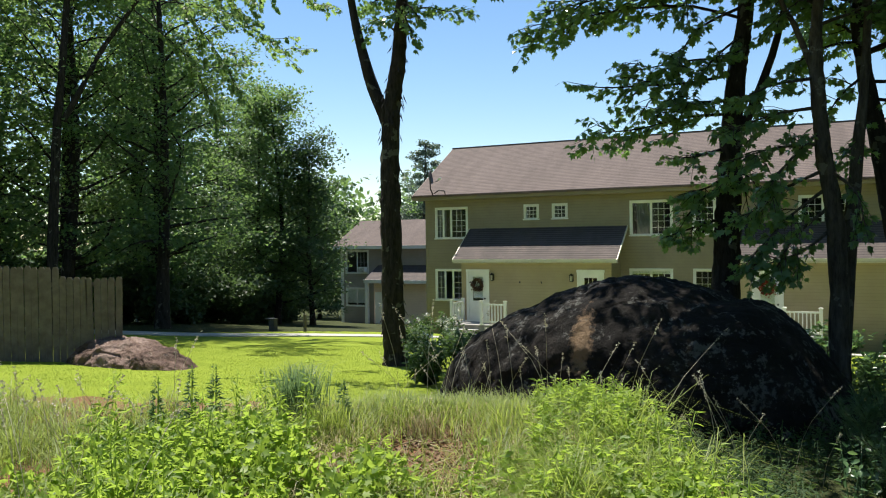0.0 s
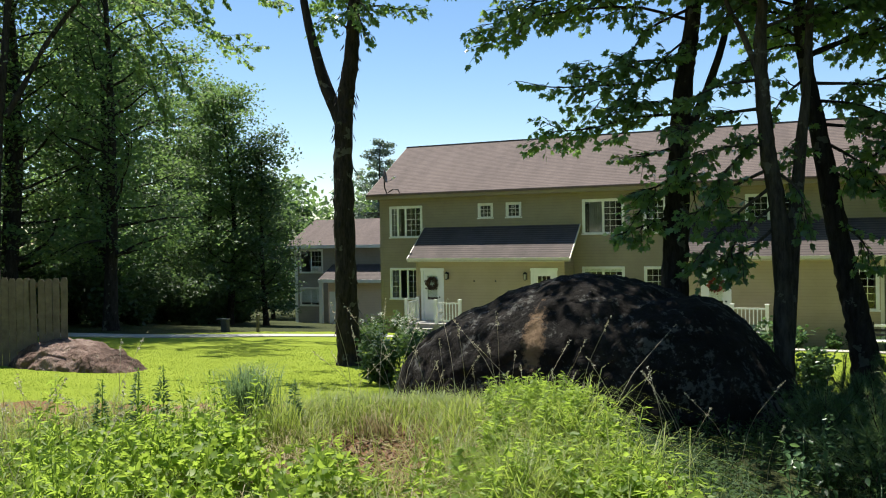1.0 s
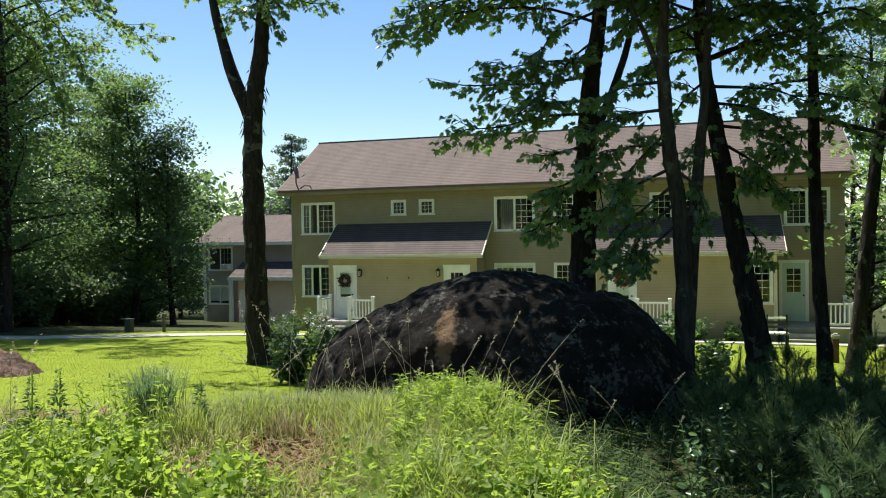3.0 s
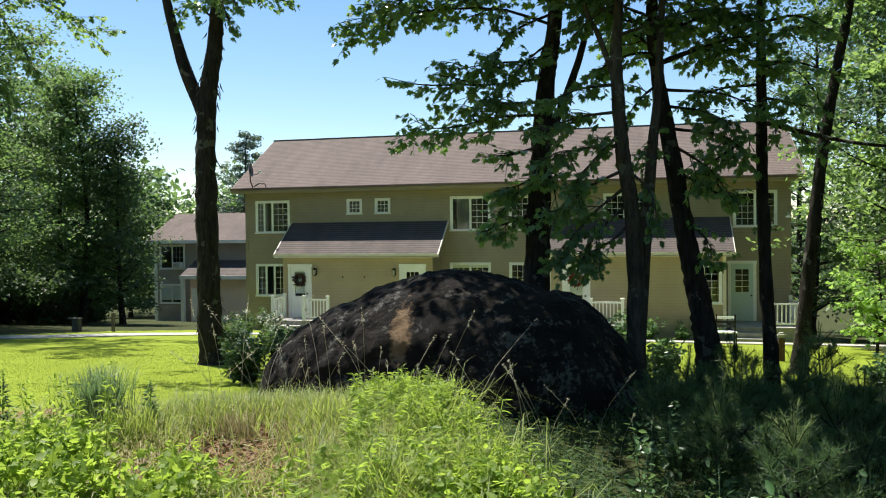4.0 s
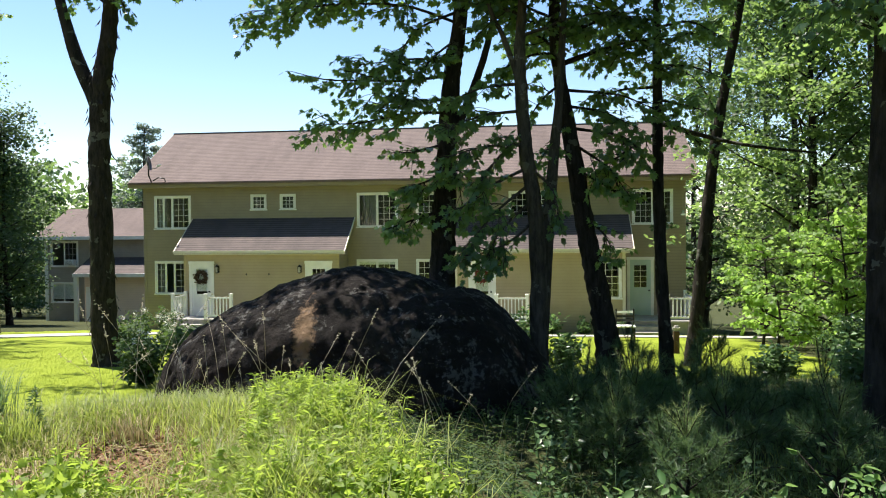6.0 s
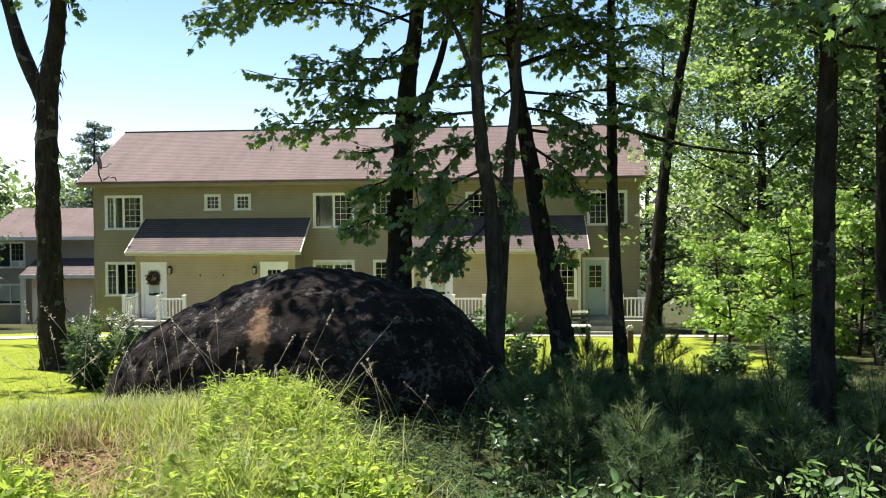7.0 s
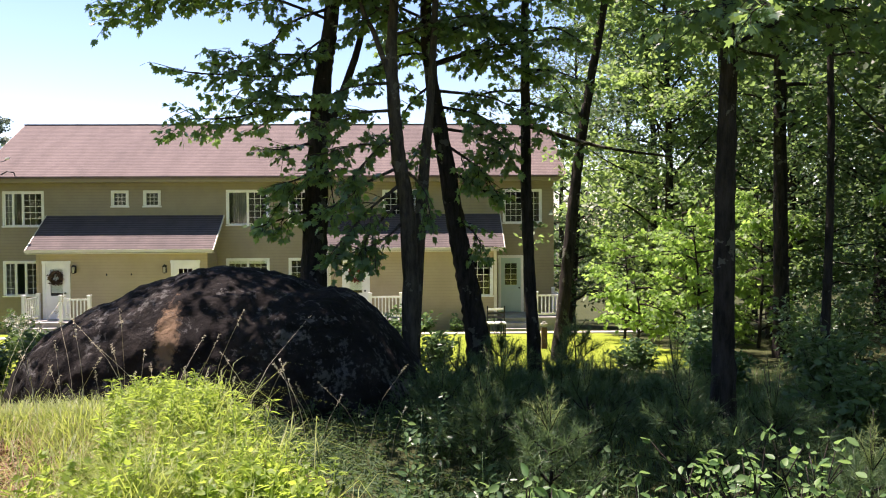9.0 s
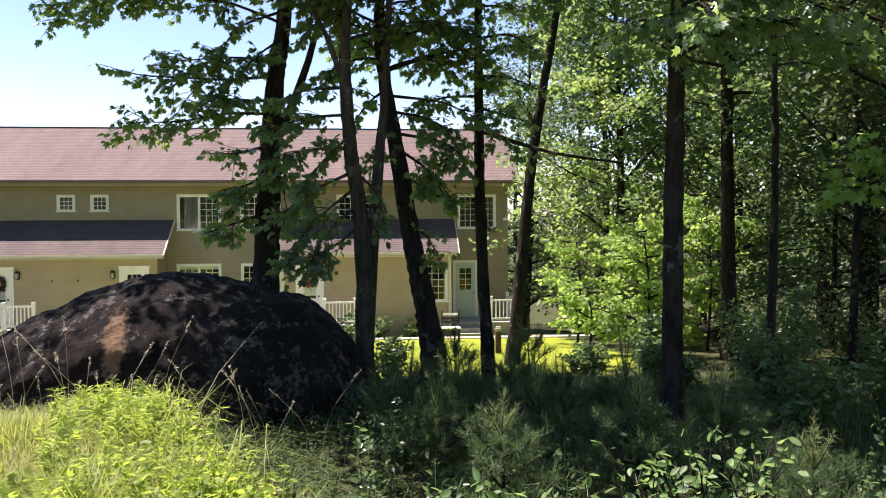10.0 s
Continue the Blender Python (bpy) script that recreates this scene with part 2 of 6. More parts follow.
# one forest leaf in three tones: plain, then copies coloured for shade and for sun
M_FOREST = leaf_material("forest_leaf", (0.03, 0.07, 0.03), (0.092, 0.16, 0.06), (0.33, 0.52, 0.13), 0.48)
M_FOREST_SHADED = leaf_material("shaded_forest_leaf", (0.024, 0.054, 0.026), (0.075, 0.125, 0.055), (0.22, 0.36, 0.10), 0.36)
M_FOREST_LIT = leaf_material("lit_forest_leaf", (0.06, 0.12, 0.042), (0.155, 0.24, 0.085), (0.42, 0.62, 0.14), 0.55)
M_PINE = leaf_material("pine_needle", (0.02, 0.055, 0.028), (0.075, 0.135, 0.058), (0.22, 0.36, 0.11), 0.38)
M_PINE_NEW = leaf_material("new_pine_growth", (0.10, 0.16, 0.06), (0.22, 0.30, 0.11), (0.42, 0.55, 0.18), 0.4)
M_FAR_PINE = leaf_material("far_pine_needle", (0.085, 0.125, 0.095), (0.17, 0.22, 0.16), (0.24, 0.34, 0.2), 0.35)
M_GRASS = leaf_material("meadow_grass", (0.06, 0.10, 0.02), (0.25, 0.31, 0.065), (0.52, 0.64, 0.11), 0.48)
M_LAWN = leaf_material("lawn_blade", (0.125, 0.185, 0.022), (0.185, 0.25, 0.038), (0.43, 0.54, 0.075), 0.45)
M_STRAW = leaf_material("dry_grass", (0.22, 0.18, 0.085), (0.42, 0.36, 0.19), (0.5, 0.43, 0.22), 0.3)
M_LITTER = leaf_material("dead_leaf", (0.085, 0.048, 0.025), (0.24, 0.15, 0.08), (0.25, 0.15, 0.08), 0.15, 0.8)
M_BLUE_GRASS = leaf_material("blue_green_grass", (0.05, 0.105, 0.045), (0.125, 0.20, 0.085), (0.27, 0.42, 0.14), 0.38)
M_WEED = leaf_material("weed_leaf", (0.075, 0.14, 0.022), (0.245, 0.34, 0.05), (0.56, 0.76, 0.10), 0.55, 0.5)
# light green of young leaves, with sunlight added to the colour
M_YOUNG_LIT = leaf_material("lit_young_leaf", (0.08, 0.165, 0.035), (0.205, 0.335, 0.08), (0.50, 0.78, 0.14), 0.55)
M_BRIGHT_SHRUB = leaf_material("bright_shrub_leaf", (0.055, 0.135, 0.045), (0.15, 0.265, 0.085), (0.38, 0.62, 0.17), 0.45, 0.5)
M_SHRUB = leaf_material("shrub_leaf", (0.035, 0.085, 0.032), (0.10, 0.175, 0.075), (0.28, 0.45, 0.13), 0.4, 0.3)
# darker copy of the shrub leaf, with shade put into its colour
M_SHRUB_SHADED = leaf_material("shaded_shrub_leaf", (0.02, 0.05, 0.018), (0.055, 0.10, 0.036), (0.2, 0.33, 0.07), 0.3, 0.75)
M_BLOOM = plain("white_bloom", (0.6, 0.6, 0.52), (0.75, 0.75, 0.68), 0.8, 20, 0)
M_SEED = leaf_material("seed_head", (0.34, 0.32, 0.22), (0.52, 0.49, 0.36), (0.5, 0.46, 0.3), 0.3)
M_WREATH = leaf_material("wreath_twigs", (0.05, 0.03, 0.02), (0.14, 0.08, 0.05), (0.1, 0.07, 0.05), 0.1)
M_WREATH_RED = leaf_material("red_wreath", (0.20, 0.04, 0.03), (0.42, 0.13, 0.07), (0.3, 0.1, 0.05), 0.15)


# ---- helpers for meshes ----
def part(name, bm, mat, parent=None, label=""):
    me = bpy.data.meshes.new(name)
    bm.normal_update()
    bm.to_mesh(me)
    bm.free()
    me.materials.append(mat)
    ob = new(name, me)
    if parent is not None:
        ob.parent = parent
    return tagged(ob, label)


def empty(name, label, category, x=0, y=0, z=0, group=""):
    ob = new(name)
    ob.location = (x, y, z)
    return tagged(ob, label, category, group)


def box(bm, x0, x1, y0, y1, z0, z1, bevel=0.0):
    made = bmesh.ops.create_cube(bm, size=1.0, matrix=Matrix.Translation(((x0 + x1) / 2, (y0 + y1) / 2, (z0 + z1) / 2)) @ Matrix.Diagonal((x1 - x0, y1 - y0, z1 - z0, 1)))
    if bevel:
        edges = {e for v in made["verts"] for e in v.link_edges}
        bmesh.ops.bevel(bm, geom=list(edges), offset=bevel, segments=2, affect="EDGES")
    return bm


def boxed(*args, bevel=0.0):
    return box(bmesh.new(), *args, bevel=bevel)


def quad_prism(bm, quad, thick):
    """A slab: four corners and a thickness downward along its normal."""
    q = [Vector(v) for v in quad]
    nrm = (q[1] - q[0]).cross(q[3] - q[0]).normalized()
    if nrm.z < 0:
        nrm = -nrm
    top = [bm.verts.new(v) for v in q]
    low = [bm.verts.new(v - nrm * thick) for v in q]
    bm.faces.new(top)
    bm.faces.new(low[::-1])
    for i in range(4):
        j = (i + 1) % 4
        bm.faces.new((top[j], top[i], low[i], low[j]))
    bmesh.ops.recalc_face_normals(bm, faces=bm.faces)
    return bm


def arrays_mesh(name, verts, tris, mat, parent=None, smooth=False):
    """One mesh object from numpy arrays of vertices and triangles."""
    me = bpy.data.meshes.new(name)
    nv, nt = len(verts), len(tris)
    me.vertices.add(nv)
    me.vertices.foreach_set("co", np.ascontiguousarray(verts, dtype=np.float32).ravel())
    me.loops.add(nt * 3)
    me.loops.foreach_set("vertex_index", np.ascontiguousarray(tris, dtype=np.int32).ravel())
    me.polygons.add(nt)
    me.polygons.foreach_set("loop_start", np.arange(0, nt * 3, 3, dtype=np.int32))
    if smooth:
        me.polygons.foreach_set("use_smooth", np.ones(nt, dtype=bool))
    me.update(calc_edges=True)
    me.materials.append(mat)
    ob = new(name, me)
    if parent is not None:
        ob.parent = parent
    return ob


def tube_arrays(points, radii, sides=8, rough=0.0, seed=0):
    """Vertices and triangles of a tapered tube along points."""
    pts, radii = np.array(points, float), np.array(radii, float)
    r_ = np.random.default_rng(seed)
    t = np.gradient(pts, axis=0)
    t /= np.linalg.norm(t, axis=1)[:, None] + 1e-9
    ref = np.where(np.abs(t[:, 2:3]) > 0.9, np.array([[1.0, 0, 0]]), np.array([[0, 0, 1.0]]))
    a = np.cross(t, ref)
    a /= np.linalg.norm(a, axis=1)[:, None] + 1e-9
    b = np.cross(t, a)
    ang = np.linspace(0, 2 * np.pi, sides, endpoint=False)
    k = 1 + rough * r_.normal(size=(len(pts), sides))
    v = pts[:, None] + (radii[:, None] * k)[..., None] * (np.cos(ang)[None, :, None] * a[:, None] + np.sin(ang)[None, :, None] * b[:, None])
    tri = []
    for i in range(len(pts) - 1):
        for j in range(sides):
            p, q = i * sides + j, i * sides + (j + 1) % sides
            tri += [(p, q, q + sides), (p, q + sides, p + sides)]
    n0 = (len(pts) - 1) * sides
    for j in range(1, sides - 1):
        tri.append((n0, n0 + j, n0 + j + 1))
    return v.reshape(-1, 3), np.array(tri)


def joined(pieces):
    vs, ts, n0 = [], [], 0
    for v, t in pieces:
        vs.append(v)
        ts.append(t + n0)
        n0 += len(v)
    return np.concatenate(vs), np.concatenate(ts)


def spline(points, count):
    """A smooth line through points (Catmull-Rom)."""
    p = np.array(points, float)
    p = np.concatenate([[2 * p[0] - p[1]], p, [2 * p[-1] - p[-2]]])
    out = []
    for u in np.linspace(0, len(p) - 3 - 1e-6, count):
        i, f = int(u), u - int(u)
        a, b, c, d = p[i:i + 4]
        out.append(0.5 * (2 * b + (c - a) * f + (2 * a - 5 * b + 4 * c - d) * f * f + (3 * b - a - 3 * c + d) * f ** 3))
    return np.array(out)


def turns(n, r_, tilt=0.7, heading=None):
    """n random rotations: any heading, leaning from level by about tilt radians."""
    h = r_.uniform(0, 2 * np.pi, n) if heading is None else heading
    a, b = r_.normal(0, tilt, n), r_.normal(0, tilt, n)
    ca, sa, cb, sb, ch, sh = np.cos(a), np.sin(a), np.cos(b), np.sin(b), np.cos(h), np.sin(h)
    o, i = np.zeros(n), np.ones(n)
    rx = np.stack([i, o, o, o, ca, -sa, o, sa, ca], 1).reshape(n, 3, 3)
    ry = np.stack([cb, o, sb, o, i, o, -sb, o, cb], 1).reshape(n, 3, 3)
    rz = np.stack([ch, -sh, o, sh, ch, o, o, o, i], 1).reshape(n, 3, 3)
    return rz @ ry @ rx


def scatter(template, pos, rot, size):
    tv, tf = template
    n, k = len(pos), len(tv)
    v = np.einsum("nij,kj->nki", rot, tv) * np.asarray(size).reshape(-1, 1, 1) + pos[:, None]
    t = tf[None] + (np.arange(n) * k)[:, None, None]
    return v.reshape(-1, 3), t.reshape(-1, 3)


# leaf shapes, one unit long along y
def fan(rim, fold=0.12):
    v = [(0, 0.38, 0)] + [(x, y, fold * abs(x)) for x, y in rim]
    k = len(rim)
    return np.array(v, float), np.array([(0, 1 + i, 1 + (i + 1) % k) for i in range(k)])


MAPLE_LEAF = fan([(0, 0), (0.22, 0.05), (0.5, 0.22), (0.3, 0.36), (0.46, 0.66), (0.16, 0.6), (0, 1.0), (-0.16, 0.6), (-0.46, 0.66), (-0.3, 0.36), (-0.5, 0.22), (-0.22, 0.05)])
OVAL_LEAF = fan([(0, 0), (0.2, 0.2), (0.27, 0.45), (0.16, 0.78), (0, 1.0), (-0.16, 0.78), (-0.27, 0.45), (-0.2, 0.2)], 0.3)
DIAMOND = (np.array([(0, 0, 0), (0.34, 0.45, 0.08), (0, 1.0, 0), (-0.34, 0.45, 0.08)], float), np.array([(0, 1, 2), (0, 2, 3)]))
LANCE = (np.array([(0, 0, 0), (0.12, 0.4, 0.05), (0, 1.0, -0.1), (-0.12, 0.4, 0.05)], float), np.array([(0, 1, 2), (0, 2, 3)]))
NEEDLE = (np.array([(-0.012, 0, 0), (0.012, 0, 0), (0, 1, 0)], float), np.array([(0, 1, 2)]))


def blades(pos, height, width, bend, r_):
    """Curved grass blades as arrays: three joints each."""
    n = len(pos)
    h = r_.uniform(0, 2 * np.pi, n)
    d = np.stack([np.cos(h), np.sin(h), np.zeros(n)], 1)
    s = np.stack([-np.sin(h), np.cos(h), np.zeros(n)], 1)
    hh, ww, bb = (np.asarray(q).reshape(-1, 1) for q in (height, width, bend))
    up = np.array([[0, 0, 1.0]])
    m1, m2, tip = pos + d * bb * hh * 0.18 + up * hh * 0.5, pos + d * bb * hh * 0.5 + up * hh * 0.82, pos + d * bb * hh + up * hh * (1 - 0.25 * bb)
    v = np.stack([pos - s * ww / 2, pos + s * ww / 2, m1 - s * ww * 0.45, m1 + s * ww * 0.45, m2 - s * ww * 0.3, m2 + s * ww * 0.3, tip], 1)
    f = np.array([(0, 1, 3), (0, 3, 2), (2, 3, 5), (2, 5, 4), (4, 5, 6)])
    return v.reshape(-1, 3), (f[None] + (np.arange(n) * 7)[:, None, None]).reshape(-1, 3)


# ---- ground ----
def smooth(a, b, v):
    t = np.clip((v - a) / (b - a), 0, 1)
    return t * t * (3 - 2 * t)


def hollow(x, y):
    """How far a point lies past the edge of the sunny bank, in the shaded hollow beyond it."""
    return (2.65 * x + 1.7 * y - 6.9) / 3.15


def ground_z(x, y):
    x, y = np.asarray(x, float), np.asarray(y, float)
    base = 1.15 - 0.075 * np.clip(y - 9, 0, 18) - 0.1 * np.clip(y - 27, 0, 33)
    bank = 0.62 * (1 - smooth(6.6, 9.6, -0.3 * x + 0.954 * y)) * (1 - smooth(-0.2, 1.6, hollow(x, y)))
    lump = 0.05 * np.sin(1.7 * x + 0.6 * y) * np.sin(1.3 * y - 0.5 * x) * (1 - smooth(9, 12, y))
    return base + bank + lump


def axis_steps(n, near, far):
    u = np.linspace(-1, 1, n)
    return np.sign(u) * (near * np.abs(u) + (far - near) * np.abs(u) ** 5)


gx, gy = np.meshgrid(axis_steps(260, 40, 1500), axis_steps(260, 40, 1500) + 10)
gv = np.stack([gx, gy, ground_z(gx, gy)], -1).reshape(-1, 3)
ii = np.arange(260 * 259).reshape(259, 260)[:, :-1].ravel()
gt = np.concatenate([np.stack([ii, ii + 1, ii + 261], 1), np.stack([ii, ii + 261, ii + 260], 1)])
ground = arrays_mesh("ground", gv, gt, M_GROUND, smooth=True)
tagged(ground, "sloping mown lawn with a rough weedy bank", "ground", kind="structure")


def strip(name, centre, widths, mat, lift, label, category):
    c = spline(centre, 60)
    w = np.interp(np.linspace(0, 1, 60), np.linspace(0, 1, len(widths)), widths)
    t = np.gradient(c, axis=0)
    s = np.stack([-t[:, 1], t[:, 0]], 1) / np.linalg.norm(t[:, :2], axis=1)[:, None]
    bm = bmesh.new()
    rows = []
    for i in range(60):
        pair = []
        for k in np.linspace(-0.5, 0.5, 5):
            x, y = c[i, 0] + s[i, 0] * w[i] * k, c[i, 1] + s[i, 1] * w[i] * k
            z = float(ground_z(x, y))
            pair.append((bm.verts.new((x, y, z + lift)), bm.verts.new((x, y, z - 0.2))))
        rows.append(pair)
    for a, b in zip(rows, rows[1:]):
        for k in range(4):
            bm.faces.new((a[k][0], b[k][0], b[k + 1][0], a[k + 1][0]))
        bm.faces.new((a[0][0], a[0][1], b[0][1], b[0][0]))
        bm.faces.new((a[4][0], b[4][0], b[4][1], a[4][1]))
    bmesh.ops.recalc_face_normals(bm, faces=bm.faces)
    return tagged(part(name, bm, mat), label, category, kind="structure")


strip("pavement", [(-38, 17.5, 0), (-28, 19.6, 0), (-20.5, 21.4, 0), (-16.8, 24.8, 0), (-12, 27.0, 0), (-4, 27.3, 0), (6, 27.2, 0), (9, 27.4, 0)], [2.0, 1.9, 1.8, 1.6, 1.3, 1.3, 1.3, 1.3], M_CONCRETE, 0.03, "pale concrete walk along the lawn to the house", "walk")


# ---- the townhouse ----
def wall_mesh(along0, along1, z0, z1, depth0, depth1, openings, sideways=False):
    """A thick wall with openings cut through; along is x, or y when sideways."""
    us = sorted({along0, along1, *(o[0] for o in openings), *(o[1] for o in openings)})
    zs = sorted({z0, z1, *(o[2] for o in openings), *(o[3] for o in openings)})
    bm = bmesh.new()
    solid = {}
    for i in range(len(us) - 1):
        for j in range(len(zs) - 1):
            uc, zc = (us[i] + us[i + 1]) / 2, (zs[j] + zs[j + 1]) / 2
            solid[i, j] = not any(o[0] < uc < o[1] and o[2] < zc < o[3] for o in openings)

    def v(u, d, z):
        return bm.verts.new((d, u, z) if sideways else (u, d, z))
    for (i, j), full in solid.items():
        if not full:
            continue
        a, b, c, d = us[i], us[i + 1], zs[j], zs[j + 1]
        bm.faces.new([v(a, depth0, c), v(b, depth0, c), v(b, depth0, d), v(a, depth0, d)])
        bm.faces.new([v(a, depth1, d), v(b, depth1, d), v(b, depth1, c), v(a, depth1, c)])
        for (k, m), q in (((i - 1, j), ((a, c), (a, d))), ((i + 1, j), ((b, d), (b, c))), ((i, j - 1), ((b, c), (a, c))), ((i, j + 1), ((a, d), (b, d)))):
            if not solid.get((k, m), False):
                (u0, w0), (u1, w1) = q
                bm.faces.new([v(u0, depth0, w0), v(u1, depth0, w1), v(u1, depth1, w1), v(u0, depth1, w0)])
    bmesh.ops.remove_doubles(bm, verts=bm.verts, dist=1e-4)
    bmesh.ops.recalc_face_normals(bm, faces=bm.faces)
    return bm


def window(house, x0, x1, z0, z1, y, sashes, casing=0.065, curtain=None, blind=0.0):
    """A white window on a wall whose face is at y: casing, sashes, panes, muntins."""
    bm = bmesh.new()
    box(bm, x0, x1, y - 0.03, y + 0.03, z1 - casing, z1, 0.006)
    box(bm, x0, x0 + casing, y - 0.025, y + 0.03, z0 + casing, z1 - casing)
    box(bm, x1 - casing, x1, y - 0.025, y + 0.03, z0 + casing, z1 - casing)
    box(bm, x0 - 0.03, x1 + 0.03, y - 0.06, y + 0.03, z0, z0 + casing * 0.8, 0.006)
    win = part("window", bm, M_WHITE, house, "white-trimmed window")
    ix0, ix1, iz0, iz1 = x0 + casing, x1 - casing, z0 + casing * 0.8, z1 - casing
    wsum = sum(s[0] for s in sashes)
    u = ix0
    for w, cols, rws in sashes:
        a, b = u, u + (ix1 - ix0) * w / wsum
        u = b
        fr = 0.045
        bm = bmesh.new()
        box(bm, a, b, y + 0.0, y + 0.04, iz1 - fr, iz1)
        box(bm, a, b, y + 0.0, y + 0.04, iz0, iz0 + fr)
        box(bm, a, a + fr, y + 0.0, y + 0.04, iz0 + fr, iz1 - fr)
        box(bm, b - fr, b, y + 0.0, y + 0.04, iz0 + fr, iz1 - fr)
        part("sash", bm, M_WHITE, win)
        part("pane", boxed(a + fr, b - fr, y + 0.018, y + 0.024, iz0 + fr, iz1 - fr), M_GLASS, win).visible_shadow = False
        if cols:
            bm = bmesh.new()
            for c in range(1, cols):
                xx = a + fr + (b - a - 2 * fr) * c / cols
                box(bm, xx - 0.008, xx + 0.008, y + 0.006, y + 0.016, iz0 + fr, iz1 - fr)
            for r in range(1, rws):
                zz = iz0 + fr + (iz1 - iz0 - 2 * fr) * r / rws
                box(bm, a + fr, b - fr, y + 0.005, y + 0.015, zz - 0.008, zz + 0.008)
            part("muntin_grid", bm, M_WHITE, win)
    if curtain:
        a, b = ix0 + (ix1 - ix0) * curtain[0], ix0 + (ix1 - ix0) * curtain[1]
        bm = bmesh.new()
        prev = None
        for k in range(25):
            xx = a + (b - a) * k / 24
            yy = y + 0.12 + 0.025 * math.sin(k * 1.7)
            cur = (bm.verts.new((xx, yy, iz0 + 0.02)), bm.verts.new((xx, yy, iz1 + 0.05)))
            if prev:
                bm.faces.new((prev[0], cur[0], cur[1], prev[1]))
            prev = cur
        bmesh.ops.solidify(bm, geom=bm.faces[:], thickness=0.006)
        part("curtain", bm, M_CURTAIN, win, "grey cloth curtain")
    if blind:
        part("blind", boxed(ix0, ix1, y + 0.08, y + 0.1, iz1 - (iz1 - iz0) * blind, iz1), M_WHITE, win, "white roller blind")
    return (x0 + 0.02, x1 - 0.02, z0 + 0.02, z1 - 0.02)


def door(house, x0, x1, z0, z1, y, mat, lite, cols=3, rws=3, veil=False):
    """A panelled door with a glazed upper part; lite: its glass as fractions of the leaf."""
    bm = bmesh.new()
    c = 0.11
    box(bm, x0, x0 + c, y - 0.03, y + 0.03, z0, z1 - c)
    box(bm, x1 - c, x1, y - 0.03, y + 0.03, z0, z1 - c)
    box(bm, x0 - 0.02, x1 + 0.02, y - 0.035, y + 0.03, z1 - c, z1, 0.006)
    dr = part("door", bm, M_WHITE, house, "front door in a white casing")
    a, b, t = x0 + c, x1 - c, z1 - c
    la, lb = a + (b - a) * lite[0], a + (b - a) * lite[1]
    lz0, lz1 = z0 + (t - z0) * lite[2], z0 + (t - z0) * lite[3]
    bm = wall_mesh(a, b, z0, t, y + 0.0, y + 0.045, [(la, lb, lz0, lz1)])
    for px0, px1 in ((0.1, 0.46), (0.54, 0.9)):
        box(bm, a + (b - a) * px0, a + (b - a) * px1, y - 0.008, y + 0.004, z0 + 0.22, z0 + (t - z0) * (lite[2] - 0.1), 0.006)
    part("leaf", bm, mat, dr)
    part("pane", boxed(la, lb, y + 0.02, y + 0.026, lz0, lz1), M_GLASS, dr).visible_shadow = False
    if veil:
        part("veil", boxed(la, lb, y + 0.06, y + 0.07, lz0 + 0.1, lz1 + 0.02), M_WHITE, dr, "white cloth veil")
    bm = bmesh.new()
    for k in range(1, cols):
        xx = la + (lb - la) * k / cols
        box(bm, xx - 0.01, xx + 0.01, y + 0.006, y + 0.016, lz0, lz1)
    for k in range(1, rws):
        zz = lz0 + (lz1 - lz0) * k / rws
        box(bm, la, lb, y + 0.005, y + 0.015, zz - 0.01, zz + 0.01)
    if cols > 1:
        part("muntin_grid", bm, M_WHITE, dr)
    bm = bmesh.new()
    bmesh.ops.create_uvsphere(bm, u_segments=10, v_segments=8, radius=0.035, matrix=Matrix.Translation((b - 0.07, y - 0.05, z0 + 0.95)))
    box(bm, b - 0.09, b - 0.05, y - 0.05, y + 0.0, z0 + 0.935, z0 + 0.965)
    part("doorknob", bm, M_BLACK, dr, "dark metal doorknob")
    return (x0 + 0.02, x1 - 0.02, z0, z1 - 0.02)


FX0, FX1, FY, FB = -16.3, 5.53, 31.5, 39.2
EAVE, RIDGE_Y, RIDGE_Z, BASE = 5.30, 35.35, 7.94, -2.4
BY = 30.0
BUMPS = [(-13.88, -7.65), (-3.18, 3.12)]

house = empty("townhouse", "two-storey olive-beige clapboard townhouse with brown shingle roof", "house")
g5 = (1, 3, 5)
op = [
    window(house, -15.83, -14.25, 3.49, 4.89, FY, [(0.45, 2, 5), (0.5, 0, 0), g5], curtain=(0.02, 0.3)),
    window(house, -11.69, -11.02, 4.24, 4.9, FY, [(1, 3, 3)]),
    window(house, -10.46, -9.79, 4.24, 4.9, FY, [(1, 3, 3)]),
    window(house, -7.27, -5.61, 3.5, 4.91, FY, [(1, 0, 0), g5], curtain=(0.12, 0.45)),
    window(house, -4.88, -4.02, 3.5, 4.9, FY, [g5]),
    window(house, 3.53, 5.07, 3.52, 4.89, FY, [g5, g5]),
    window(house, -1.2, 0.4, 3.5, 4.89, FY, [g5, g5]),
    window(house, -15.85, -14.4, 0.8, 2.2, FY, [(0.55, 2, 5), (0.5, 0, 0), (0.7, 2, 5)], curtain=(0.02, 0.25)),
    window(house, -7.3, -5.62, 0.85, 2.24, FY, [g5, g5], blind=0.12),
    window(house, -4.88, -4.02, 0.85, 2.24, FY, [g5]),
    door(house, 3.34, 4.34, 0.05, 2.29, FY, M_TEAL_DOOR, (0.2, 0.8, 0.5, 0.9), 2, 4),
]
holes = op + [(a + 0.15, b - 0.15, -0.2, 2.5) for a, b in BUMPS]
